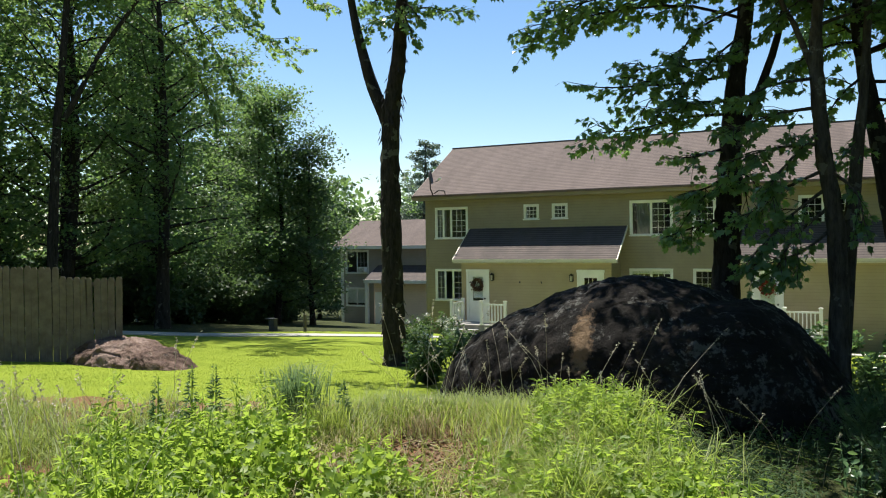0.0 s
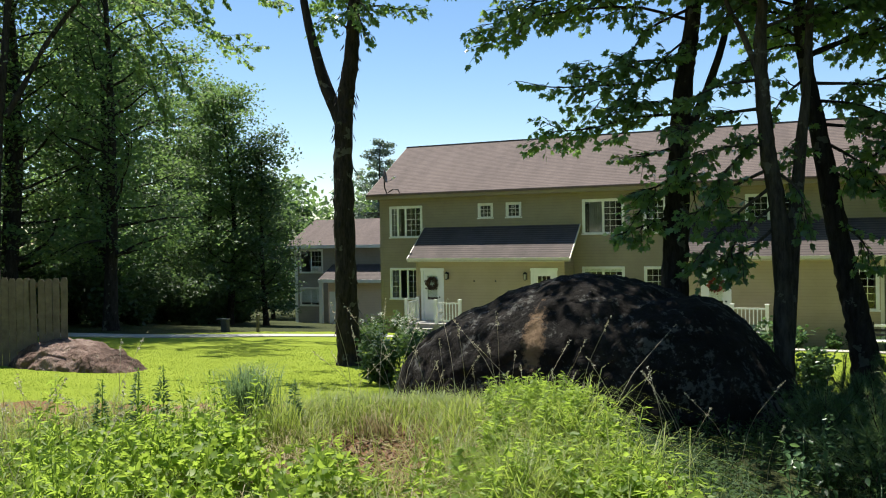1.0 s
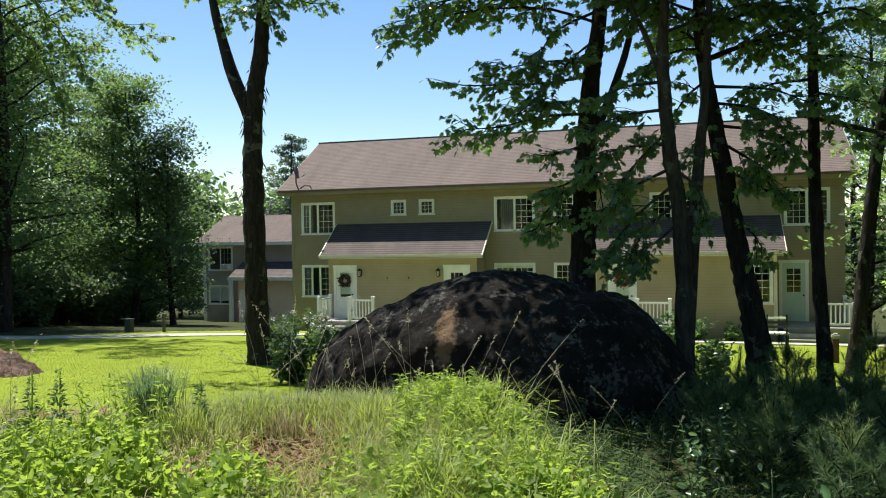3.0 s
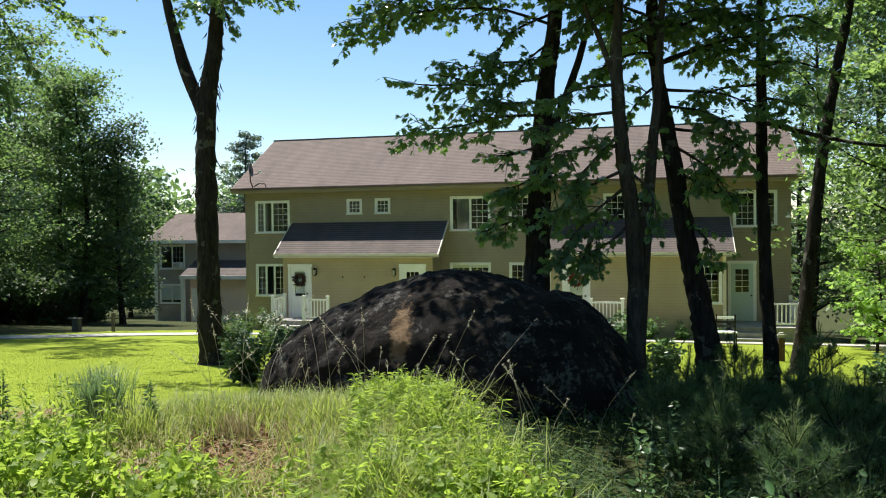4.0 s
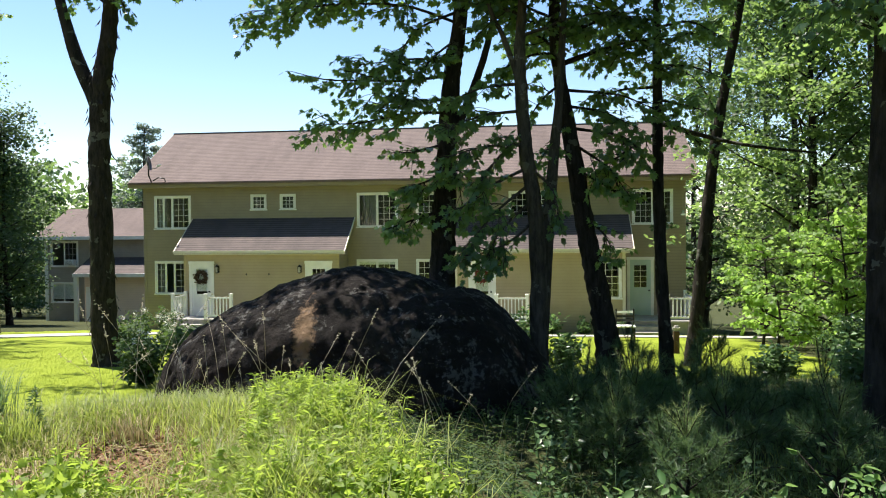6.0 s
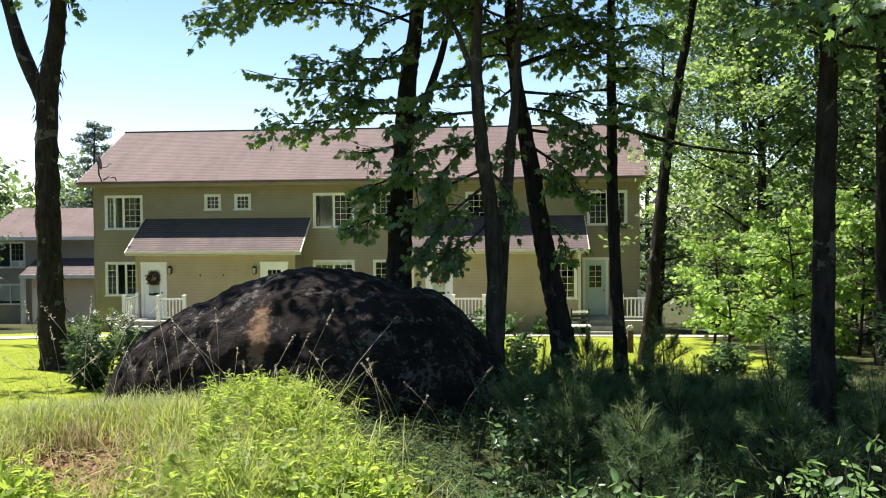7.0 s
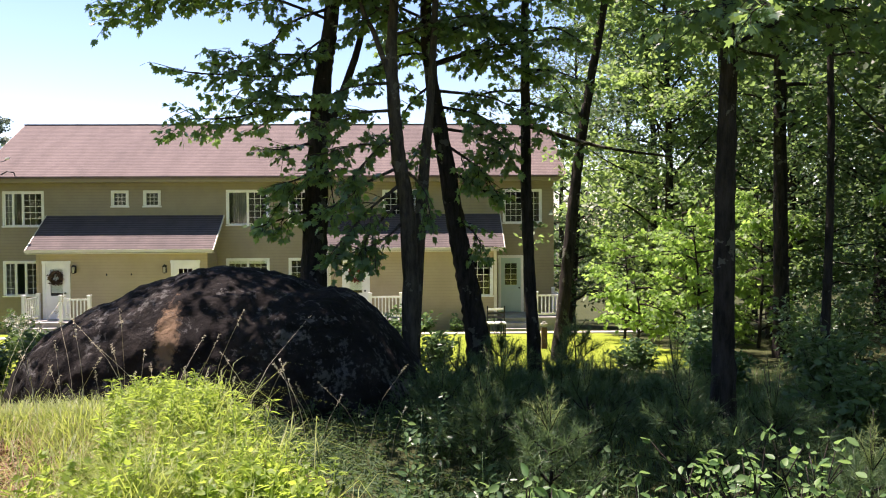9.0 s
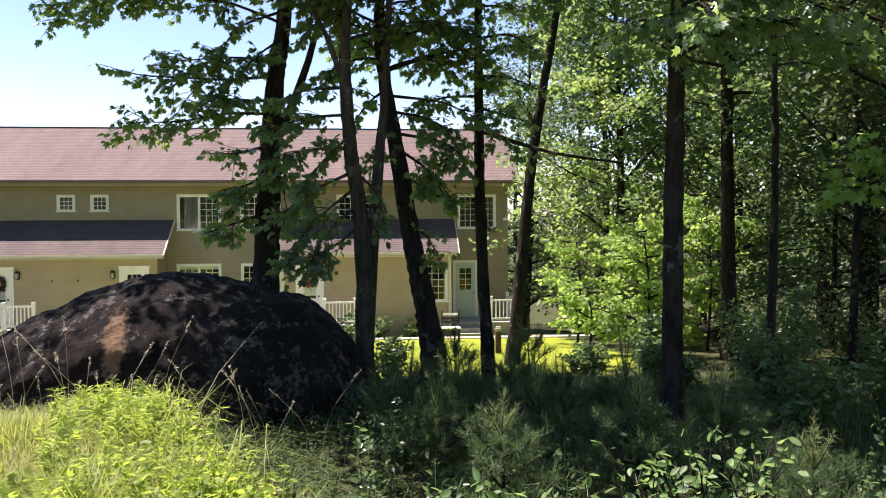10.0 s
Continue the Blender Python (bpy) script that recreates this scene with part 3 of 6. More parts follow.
part("wall", wall_mesh(FX0, FX1, BASE, EAVE, FY, FY + 0.16, holes), M_SIDING, house, "olive-beige clapboard front wall")
part("wall", wall_mesh(FX0, FX1, BASE, EAVE, FB - 0.16, FB, []), M_SIDING, house)
for x0, x1 in ((FX0, FX0 + 0.16), (FX1 - 0.16, FX1)):
    bm = bmesh.new()
    outline = [(FY + 0.16, BASE), (FB - 0.16, BASE), (FB - 0.16, EAVE), (RIDGE_Y, RIDGE_Z - 0.12), (FY + 0.16, EAVE)]
    a = [bm.verts.new((x0, y, z)) for y, z in outline]
    b = [bm.verts.new((x1, y, z)) for y, z in outline]
    bm.faces.new(a), bm.faces.new(b[::-1])
    for i in range(5):
        j = (i + 1) % 5
        bm.faces.new((a[i], a[j], b[j], b[i]))
    bmesh.ops.recalc_face_normals(bm, faces=bm.faces)
    part("wall", bm, M_SIDING, house)
# plain inner floors and partitions, coloured as unlit rooms behind the glass
part("upper_floor", boxed(FX0 + 0.16, FX1 - 0.16, FY + 0.16, FB - 0.16, 2.5, 2.75), M_ROOM_SHADE, house)
part("lower_floor", boxed(FX0 + 0.16, FX1 - 0.16, FY + 0.16, FB - 0.16, -0.15, 0.05), M_ROOM_SHADE, house)
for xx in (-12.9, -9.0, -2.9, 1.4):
    part("partition", boxed(xx, xx + 0.12, FY + 0.17, FB - 0.17, 0.05, EAVE), M_ROOM_SHADE, house)
part("back_partition", boxed(FX0 + 0.17, FX1 - 0.17, 35.0, 35.12, 0.05, EAVE), M_ROOM_SHADE, house)
# roof: two slabs, fascia, gutter
SL = (RIDGE_Z - 5.42) / (RIDGE_Y - 31.05)
for y0, z0, s in ((31.05, 5.42, 1), (2 * RIDGE_Y - 31.05, 5.42, -1)):
    bm = quad_prism(bmesh.new(), [(FX0 - 0.42, y0, z0), (FX1 + 0.42, y0, z0), (FX1 + 0.42, RIDGE_Y, RIDGE_Z), (FX0 - 0.42, RIDGE_Y, RIDGE_Z)], 0.1)
    part("roof", bm, M_ROOF, house, "brown asphalt shingle roof slope")
bm = bmesh.new()
box(bm, FX0 - 0.44, FX1 + 0.44, RIDGE_Y - 0.1, RIDGE_Y + 0.1, RIDGE_Z - 0.06, RIDGE_Z + 0.004, 0.002)
part("ridge_cap", bm, M_ROOF, house)
part("soffit", boxed(FX0 - 0.4, FX1 + 0.4, 31.06, FY, 5.2, 5.23), M_SIDING, house)
part("fascia", boxed(FX0 - 0.42, FX1 + 0.42, 31.03, 31.06, 5.2, 5.36), M_SIDING, house, "olive fascia board")
part("gutter", boxed(FX0 - 0.44, FX1 + 0.44, 30.95, 31.03, 5.32, 5.40, bevel=0.015), M_GUTTER, house, "dark brown gutter")
for xr in (FX0 - 0.45, FX1 + 0.42):
    bm = quad_prism(bmesh.new(), [(xr, 31.05, 5.40), (xr + 0.03, 31.05, 5.40), (xr + 0.03, RIDGE_Y, RIDGE_Z - 0.02), (xr, RIDGE_Y, RIDGE_Z - 0.02)], 0.14)
    part("rake_board", bm, M_SIDING, house)
for xr in (FX0, FX1 - 0.1):
    part("corner_board", boxed(xr - 0.012, xr + 0.112, FY - 0.014, FY - 0.002, BASE + 1.5, 5.2), M_SIDING, house)
part("downspout", boxed(-3.42, -3.34, FY - 0.09, FY - 0.01, 0.0, 5.25, bevel=0.015), M_WHITE, house, "white downspout")

# the two entrance projections with their shed roofs
for k, (a, b) in enumerate(BUMPS):
    if k == 0:
        ops = [door(house, -13.67, -12.66, 0.1, 2.24, BY, M_WHITE, (0.22, 0.78, 0.42, 0.9), 1, 1, True),
               door(house, -8.98, -7.92, 0.1, 2.24, BY, M_WHITE, (0.2, 0.8, 0.5, 0.9), 3, 3)]
    else:
        ops = [door(house, -2.66, -1.63, 0.1, 2.28, BY, M_WHITE, (0.22, 0.78, 0.42, 0.9), 1, 1, True),
               window(house, 2.05, 2.99, 0.78, 2.22, BY, [g5])]
    part("wall", wall_mesh(a, b, BASE, 2.75, BY, BY + 0.14, ops), M_SIDING_BUMP, house, "cream clapboard entrance wall")
    for xs in (a, b - 0.14):
        bm = bmesh.new()
        outline = [(BY + 0.14, BASE), (FY - 0.004, BASE), (FY - 0.004, 3.75), (BY + 0.14, 2.72)]
        p0 = [bm.verts.new((xs, y, z)) for y, z in outline]
        p1 = [bm.verts.new((xs + 0.14, y, z)) for y, z in outline]
        bm.faces.new(p0), bm.faces.new(p1[::-1])
        for i in range(4):
            j = (i + 1) % 4
            bm.faces.new((p0[i], p0[j], p1[j], p1[i]))
        bmesh.ops.recalc_face_normals(bm, faces=bm.faces)
        part("wall", bm, M_SIDING, house)
    for xs in (a - 0.012, b - 0.1):
        part("corner_board", boxed(xs, xs + 0.112, BY - 0.016, BY - 0.003, -0.3, 2.6), M_SIDING_BUMP if k == 0 else M_CREAM, house)
    r0, r1 = a - 0.28, b + 0.28
    part("porch_roof", quad_prism(bmesh.new(), [(r0, 29.72, 2.64), (r1, 29.72, 2.64), (r1, FY - 0.003, 3.93), (r0, FY - 0.003, 3.93)], 0.09), M_PORCH_ROOF, house, "brown shingle shed roof over the entrance")
    part("porch_fascia", boxed(r0, r1, 29.68, 29.72, 2.55, 2.66), M_CREAM, house)
    part("porch_soffit", boxed(r0, r1, 29.72, BY, 2.5, 2.53), M_CREAM, house)
    for xs in (r0 - 0.03, r1):
        part("rake_board", quad_prism(bmesh.new(), [(xs, 29.69, 2.62), (xs + 0.03, 29.69, 2.62), (xs + 0.03, FY - 0.01, 3.94), (xs, FY - 0.01, 3.94)], 0.1), M_CREAM, house)


def porch(x0, x1, y0, y1, top, label, front, sides):
    """A small deck: boards on a skirt, posts with caps, balusters and rails. front: (from, to) along x with a railing."""
    p = empty("porch", label, "porch", (x0 + x1) / 2, (y0 + y1) / 2, top - 0.5)
    off = Vector(p.location)

    def put(name, bm, mat, label=""):
        bmesh.ops.translate(bm, verts=bm.verts, vec=-off)
        return part(name, bm, mat, p, label)
    put("deck", boxed(x0, x1, y0, y1 - 0.004, top - 0.06, top, bevel=0.01), M_DECK)
    put("skirt", boxed(x0 + 0.03, x1 - 0.03, y0 + 0.03, y1 - 0.01, top - 0.9, top - 0.06), M_DECK)
    for i in range(2):
        put("step", boxed(x0 + 0.1, front[0][0] - 0.08 if front else x1, y0 - 0.28 * (i + 1), y0 - 0.28 * i - 0.003, top - 0.9, top - 0.17 * (i + 1)), M_DECK)

    def post(x, y):
        bm = boxed(x - 0.055, x + 0.055, y - 0.055, y + 0.055, top, top + 0.92)
        box(bm, x - 0.075, x + 0.075, y - 0.075, y + 0.075, top + 0.92, top + 0.97, 0.015)
        put("post", bm, M_WHITE)

    def rail(xa, ya, xb, yb):
        for z in (0.1, 0.78):
            bm = boxed(min(xa, xb) - 0.02, max(xa, xb) + 0.02, min(ya, yb) - 0.02, max(ya, yb) + 0.02, top + z, top + z + 0.06)
            put("rail", bm, M_WHITE)
        n = max(2, int(math.hypot(xb - xa, yb - ya) / 0.125))
        for i in range(1, n):
            x, y = xa + (xb - xa) * i / n, ya + (yb - ya) * i / n
            put("baluster", boxed(x - 0.019, x + 0.019, y - 0.019, y + 0.019, top + 0.16, top + 0.78), M_WHITE)
    for xa, xb in front:
        post(xa, y0 + 0.06), post(xb, y0 + 0.06)
        rail(xa + 0.05, y0 + 0.06, xb - 0.05, y0 + 0.06)
    for x in sides:
        post(x, y0 + 0.06), post(x, y1 - 0.08)
        rail(x, y0 + 0.12, x, y1 - 0.14)
    return p


porch(-13.86, -11.45, 28.75, BY, 0.1, "small entrance porch with white railing and grey deck", [(-12.5, -11.5)], (-13.8,))
porch(-2.85, -0.4, 28.75, BY, 0.1, "small entrance porch with white railing and grey deck", [(-1.55, -0.45)], ())
porch(3.25, 5.6, 29.4, FY, 0.05, "small entrance porch with white railing and grey deck", [(4.55, 5.5)], (5.5,))


# ---- wall lanterns, wreaths, hooks, dish ----
def lantern(x, y, z):
    p = empty("wall_lantern", "black metal wall lantern beside a door", "lantern", x, y, z, "entrance lanterns")
    part("backplate", boxed(-0.05, 0.05, -0.02, -0.003, -0.14, 0.14, bevel=0.006), M_BLACK, p)
    bm = bmesh.new()
    box(bm, -0.012, 0.012, -0.15, -0.02, 0.1, 0.125)
    bmesh.ops.create_cone(bm, cap_ends=True, segments=8, radius1=0.1, radius2=0.02, depth=0.09, matrix=Matrix.Translation((0, -0.15, 0.13)))
    bmesh.ops.create_cone(bm, cap_ends=True, segments=8, radius1=0.035, radius2=0.055, depth=0.03, matrix=Matrix.Translation((0, -0.15, -0.14)))
    for k in range(4):
        a = math.pi / 4 + k * math.pi / 2
        box(bm, 0.07 * math.cos(a) - 0.006, 0.07 * math.cos(a) + 0.006, -0.15 + 0.07 * math.sin(a) - 0.006, -0.15 + 0.07 * math.sin(a) + 0.006, -0.13, 0.09)
    part("cage", bm, M_BLACK, p)
    bm = bmesh.new()
    bmesh.ops.create_cone(bm, cap_ends=True, segments=8, radius1=0.045, radius2=0.062, depth=0.2, matrix=Matrix.Translation((0, -0.15, -0.02)))
    part("lamp_glass", bm, M_LAMP_GLASS, p)


lantern(-12.48, BY, 1.93)
lantern(-9.17, BY, 1.92)
lantern(-1.4, BY, 1.93)


def wreath(x, y, z, mat, label):
    r_ = np.random.default_rng(int(abs(x) * 10))
    n = 420
    a = r_.uniform(0, 2 * np.pi, n)
    rad = 0.2 + r_.normal(0, 0.035, n)
    pos = np.stack([x + rad * np.cos(a), y - 0.05 + r_.normal(0, 0.02, n), z + rad * np.sin(a)], 1)
    v, t = scatter(DIAMOND, pos, turns(n, r_, 1.5), r_.uniform(0.06, 0.12, n))
    tagged(arrays_mesh("wreath", v, t, mat), label, "wreath")


wreath(-13.16, BY, 1.62, M_WREATH, "dark twig wreath hanging on a white door")
wreath(-2.14, BY, 1.66, M_WREATH_RED, "red flower wreath hanging on a white door")
for xk in (-11.33, -10.42):
    bm = boxed(-0.012, 0.012, -0.05, -0.002, -0.03, 0.03)
    box(bm, -0.012, 0.012, -0.06, -0.045, -0.03, 0.05)
    hk = part("wall_hook", bm, M_BLACK, None)
    hk.location = (xk, BY, 1.72)
    tagged(hk, "small black wall hook on cream siding", "hook", "wall hooks")

dish = empty("satellite_dish", "grey satellite dish on a bent mast at the roof edge", "satellite dish", -15.75, 31.0, 5.45)
v, t = tube_arrays([(0.0, 0.12, 0.0), (0.0, -0.1, 0.25), (0, -0.12, 0.75)], [0.03, 0.03, 0.03], 8)
arrays_mesh("mast", v, t, M_BLACK, dish, True)
bm = bmesh.new()
bmesh.ops.create_uvsphere(bm, u_segments=24, v_segments=12, radius=0.34)
bmesh.ops.delete(bm, geom=[q for q in bm.verts if q.co.z > -0.23], context="VERTS")
bmesh.ops.translate(bm, verts=bm.verts, vec=(0, 0, 0.3))
bmesh.ops.scale(bm, verts=bm.verts, vec=(1.25, 1.25, 1.0))
bmesh.ops.solidify(bm, geom=bm.faces[:], thickness=0.012)
reflector = part("reflector", bm, M_DISH, dish)
reflector.matrix_basis = pose(0.0, -0.14, 0.72, 0, 82, 14)
v, t = tube_arrays([(0.02, -0.14, 0.5), (0.35, -0.22, 0.52), (0.5, -0.25, 0.6)], [0.018, 0.018, 0.018], 6)
arrays_mesh("feed_arm", v, t, M_DISH, dish, True)
feed = part("feed_horn", boxed(-0.09, 0.09, -0.04, 0.04, -0.04, 0.04, bevel=0.015), M_WHITE, dish, "white feed horn")
feed.matrix_basis = pose(0.52, -0.26, 0.63, 0, -20, 0)
v, t = tube_arrays([(0.15, -0.05, 0.03), (0.4, -0.08, 0.16), (0.65, -0.06, 0.12), (0.68, -0.03, -0.02)], [0.025, 0.025, 0.025, 0.02], 6)
arrays_mesh("strut", v, t, M_BLACK, dish, True)

# ---- the grey house further back ----
back = empty("grey_house", "two-storey grey clapboard house with brown shingle roof", "house", 0, 0, 0)
HX0, HX1, HY, HB, HBASE, HEAVE = -33.0, -20.0, 50.0, 57.0, -5.0, 3.05
g3 = (1, 3, 4)
bop = [
    window(back, -32.6, -30.6, 1.1, 2.85, HY, [(1, 0, 0), g3], 0.1),
    window(back, -32.6, -30.7, -1.3, 0.1, HY, [(1, 0, 0), (1, 0, 0)], 0.1, blind=0.85),
]
part("wall", wall_mesh(HX0, HX1, HBASE, HEAVE, HY, HY + 0.16, bop), M_GREY_SIDING, back, "grey clapboard front wall")
part("wall", wall_mesh(HX0, HX1, HBASE, HEAVE, HB - 0.16, HB, []), M_GREY_SIDING, back)
for x0 in (HX0, HX1 - 0.16):
    part("wall", boxed(x0, x0 + 0.16, HY + 0.16, HB - 0.16, HBASE, HEAVE), M_GREY_SIDING, back)
part("room_floor", boxed(HX0 + 0.16, HX1 - 0.16, HY + 0.16, HB - 0.16, 0.6, 0.9), M_ROOM_SHADE, back)
part("partition", boxed(HX0 + 0.17, HX1 - 0.17, HY + 2.5, HY + 2.6, HBASE, HEAVE), M_ROOM_SHADE, back)
for y0, s in ((HY - 0.5, 1), (HB + 0.5, -1)):
    part("roof", quad_prism(bmesh.new(), [(HX0 - 0.4, y0, HEAVE + 0.08), (HX1, y0, HEAVE + 0.08), (HX1, HY + 3.5, HEAVE + 2.05), (HX0 - 0.4, HY + 3.5, HEAVE + 2.05)], 0.1), M_ROOF, back, "brown shingle roof slope")
part("fascia", boxed(HX0 - 0.4, HX1, HY - 0.55, HY - 0.5, HEAVE - 0.12, HEAVE + 0.1), M_WHITE, back, "white fascia board")
part("soffit", boxed(HX0 - 0.4, HX1, HY - 0.5, HY, HEAVE - 0.12, HEAVE - 0.09), M_WHITE, back)
part("corner_board", boxed(HX0 - 0.02, HX0 + 0.22, HY - 0.03, HY - 0.004, HBASE + 1, HEAVE - 0.12), M_WHITE, back, "white corner board")
part("entrance_wall", boxed(-29.3, HX1, HY - 1.5, HY - 0.004, HBASE, 0.75), M_PINK_SIDING, back, "tan clapboard entrance wall")
part("porch_roof", quad_prism(bmesh.new(), [(-29.8, HY - 2.0, 0.75), (HX1, HY - 2.0, 0.75), (HX1, HY - 0.01, 1.75), (-29.8, HY - 0.01, 1.75)], 0.1), M_PORCH_ROOF, back)
part("porch_fascia", boxed(-29.8, HX1, HY - 2.06, HY - 2.0, 0.55, 0.78), M_WHITE, back)
part("porch_post", boxed(-29.75, -29.5, HY - 2.0, HY - 1.8, HBASE, 0.6), M_WHITE, back, "white porch post")
part("door", boxed(-29.2, -28.2, HY - 1.53, HY - 1.504, -2.6, -0.1, bevel=0.01), M_WHITE, back, "white front door")
ac = empty("window_air_conditioner", "white air conditioner set in an upper window", "air conditioner", -31.05, HY - 0.2, 1.25)
part("cabinet", boxed(-0.3, 0.3, -0.2, 0.2, -0.02, 0.36, bevel=0.02), M_WHITE, ac)
for k in range(5):
    part("grille_slat", boxed(-0.24, 0.24, -0.212, -0.203, 0.03 + 0.06 * k, 0.05 + 0.06 * k), M_METAL_BOX, ac)

# ---- fence, small rock, boulder ----
fence = empty("board_fence", "weathered grey-brown wooden board fence", "fence", -13.7, 12.2, 1.0)
fr = np.random.default_rng(3)
fdir = Vector((-0.86, -0.51, 0)).normalized()
bm = bmesh.new()
box(bm, -0.066, 0.066, -0.011, 0.011, 0, 1, 0.0)
bmesh.ops.bevel(bm, geom=[e for e in bm.edges if abs(e.verts[0].co.z - e.verts[1].co.z) < 0.01 and e.verts[0].co.z > 0.5 and abs(e.verts[0].co.x - e.verts[1].co.x) < 0.01], offset=0.03, segments=1, affect="EDGES")
board0 = part("board", bm, M_FENCE, fence)
fang = math.atan2(fdir.y, fdir.x)
for i in range(64):
    ob = board0 if i == 0 else board0.copy()
    if i:
        scene.collection.objects.link(ob)
    x, y = fdir.x * 0.142 * i, fdir.y * 0.142 * i
    h = (1.86 if i < 9 else 2.05) + fr.normal(0, 0.012)
    z = float(ground_z(-13.7 + x, 12.2 + y)) - 1.0 - 0.05
    ob.matrix_basis = Matrix.Translation((x, y, z)) @ Matrix.Rotation(fang, 4, "Z") @ Matrix.Rotation(fr.normal(0, 0.006), 4, "Y") @ Matrix.Diagonal((1, 1, h, 1))
for zr in (0.35, 0.95, 1.6):
    bm = boxed(-0.05, 9.0, -0.07, -0.02, zr, zr + 0.09)
    rl = part("rail", bm, M_FENCE, fence)
    rl.matrix_basis = Matrix.Rotation(fang, 4, "Z") @ Matrix.Translation((0, 0, -0.05))
part("post", boxed(-0.05, 0.05, -0.17, -0.075, -0.1, 1.75), M_FENCE, fence).matrix_basis = Matrix.Rotation(fang, 4, "Z") @ Matrix.Translation((2.05, 0, 0))


def stone(name, profile, y_mid, half, bottom, mat, label, nu, nv, seed, rough=1.0, crease=None, skew=0.0):
    """A boulder: along x its height follows the profile, across it is a rounded hump."""
    px_, pz_ = zip(*profile)
    xs = np.linspace(px_[0], px_[-1], nu)
    dense = spline([(a, b, 0) for a, b in profile], 400)
    hs = np.interp(xs, dense[:, 0], dense[:, 1])
    v = np.zeros((nu, nv, 3))
    for i, x in enumerate(xs):
        u = (i / (nu - 1)) * 2 - 1
        wdt = half * (max(0.0, 1 - abs(u) ** 2.3)) ** 0.55 + 0.03
        for j in range(nv):
            a = math.pi * j / (nv - 1)
            c, s = math.cos(a), math.sin(a)
            y = y_mid - wdt * math.copysign(abs(c) ** 0.75, c)
            z = bottom + (hs[i] - bottom) * s ** 0.62
            q = Vector((x, y, z)) + Vector((seed, 0, 0))
            n1 = noise.fractal(q * 0.8, 1.0, 2.0, 4)
            n2 = noise.fractal(q * 3.5, 0.9, 2.1, 4)
            rid = 1 - abs(noise.noise(q * 1.5))
            k = rough * (0.045 * n1 + 0.03 * n2 - 0.02 * max(0, rid - 0.9) / 0.1)
            if crease:
                k -= 0.06 * math.exp(-((x - crease - 0.35 * (y - y_mid)) / 0.12) ** 2) * s
            v[i, j] = (x + skew * (z - bottom), y - c * k * 1.5, z + s * k)
    idx = np.arange((nu - 1) * nv).reshape(nu - 1, nv)[:, :-1].ravel()
    t = np.concatenate([np.stack([idx, idx + nv, idx + nv + 1], 1), np.stack([idx, idx + nv + 1, idx + 1], 1)])
    return tagged(arrays_mesh(name, v.reshape(-1, 3), t, mat, None, True), label, "boulder")


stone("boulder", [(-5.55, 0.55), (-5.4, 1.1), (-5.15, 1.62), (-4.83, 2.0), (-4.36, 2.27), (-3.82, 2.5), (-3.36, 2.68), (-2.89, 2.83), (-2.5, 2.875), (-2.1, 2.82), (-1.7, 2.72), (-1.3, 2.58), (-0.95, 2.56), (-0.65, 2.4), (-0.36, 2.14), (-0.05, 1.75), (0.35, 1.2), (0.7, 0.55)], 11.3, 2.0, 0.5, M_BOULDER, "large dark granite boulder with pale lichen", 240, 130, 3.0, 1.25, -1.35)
stone("small_boulder", [(-14.85, 0.6), (-14.78, 1.05), (-14.4, 1.35), (-13.9, 1.46), (-13.3, 1.47), (-12.9, 1.41), (-12.4, 1.28), (-11.9, 1.08), (-11.5, 0.8), (-11.35, 0.6)], 12.0, 0.75, 0.6, M_ROCK, "low pinkish granite boulder on the lawn", 110, 80, 11.0, 2.4, -12.75)


# ---- trees ----
def clumps_to_leaves(centres, radii, n_per, size, r_, template, flat=0.55, tilt=0.6):
    c = np.repeat(np.array(centres), n_per, axis=0)
    r = np.repeat(np.array(radii), n_per)
    off = r_.normal(0, 1, (len(c), 3))
    off *= (0.95 * r * r_.uniform(0, 1, len(c)) ** 0.55 / (np.linalg.norm(off, axis=1) + 1e-9))[:, None]
    off[:, 2] *= flat
    s = size * r_.uniform(0.65, 1.25, len(c))
    return scatter(template, c + off, turns(len(c), r_, tilt), s)


def limb(start, direction, length, r_, droop=0.0, steps=6):
    p, d = np.array(start, float), np.array(direction, float)
    d /= np.linalg.norm(d)
    out = [p.copy()]
    for _ in range(steps):
        d = d + r_.normal(0, 0.16, 3) + np.array([0, 0, 0.05 - droop])
        d /= np.linalg.norm(d)
        p = p + d * length / steps
        out.append(p.copy())
    return np.array(out)


def aligned(dirs, ups):
    """Rotations whose y follows dirs and whose z leans to ups."""
    y = dirs / (np.linalg.norm(dirs, axis=1)[:, None] + 1e-9)
    x = np.cross(y, ups)
    x /= np.linalg.norm(x, axis=1)[:, None] + 1e-9
    return np.stack([x, y, np.cross(x, y)], 2)


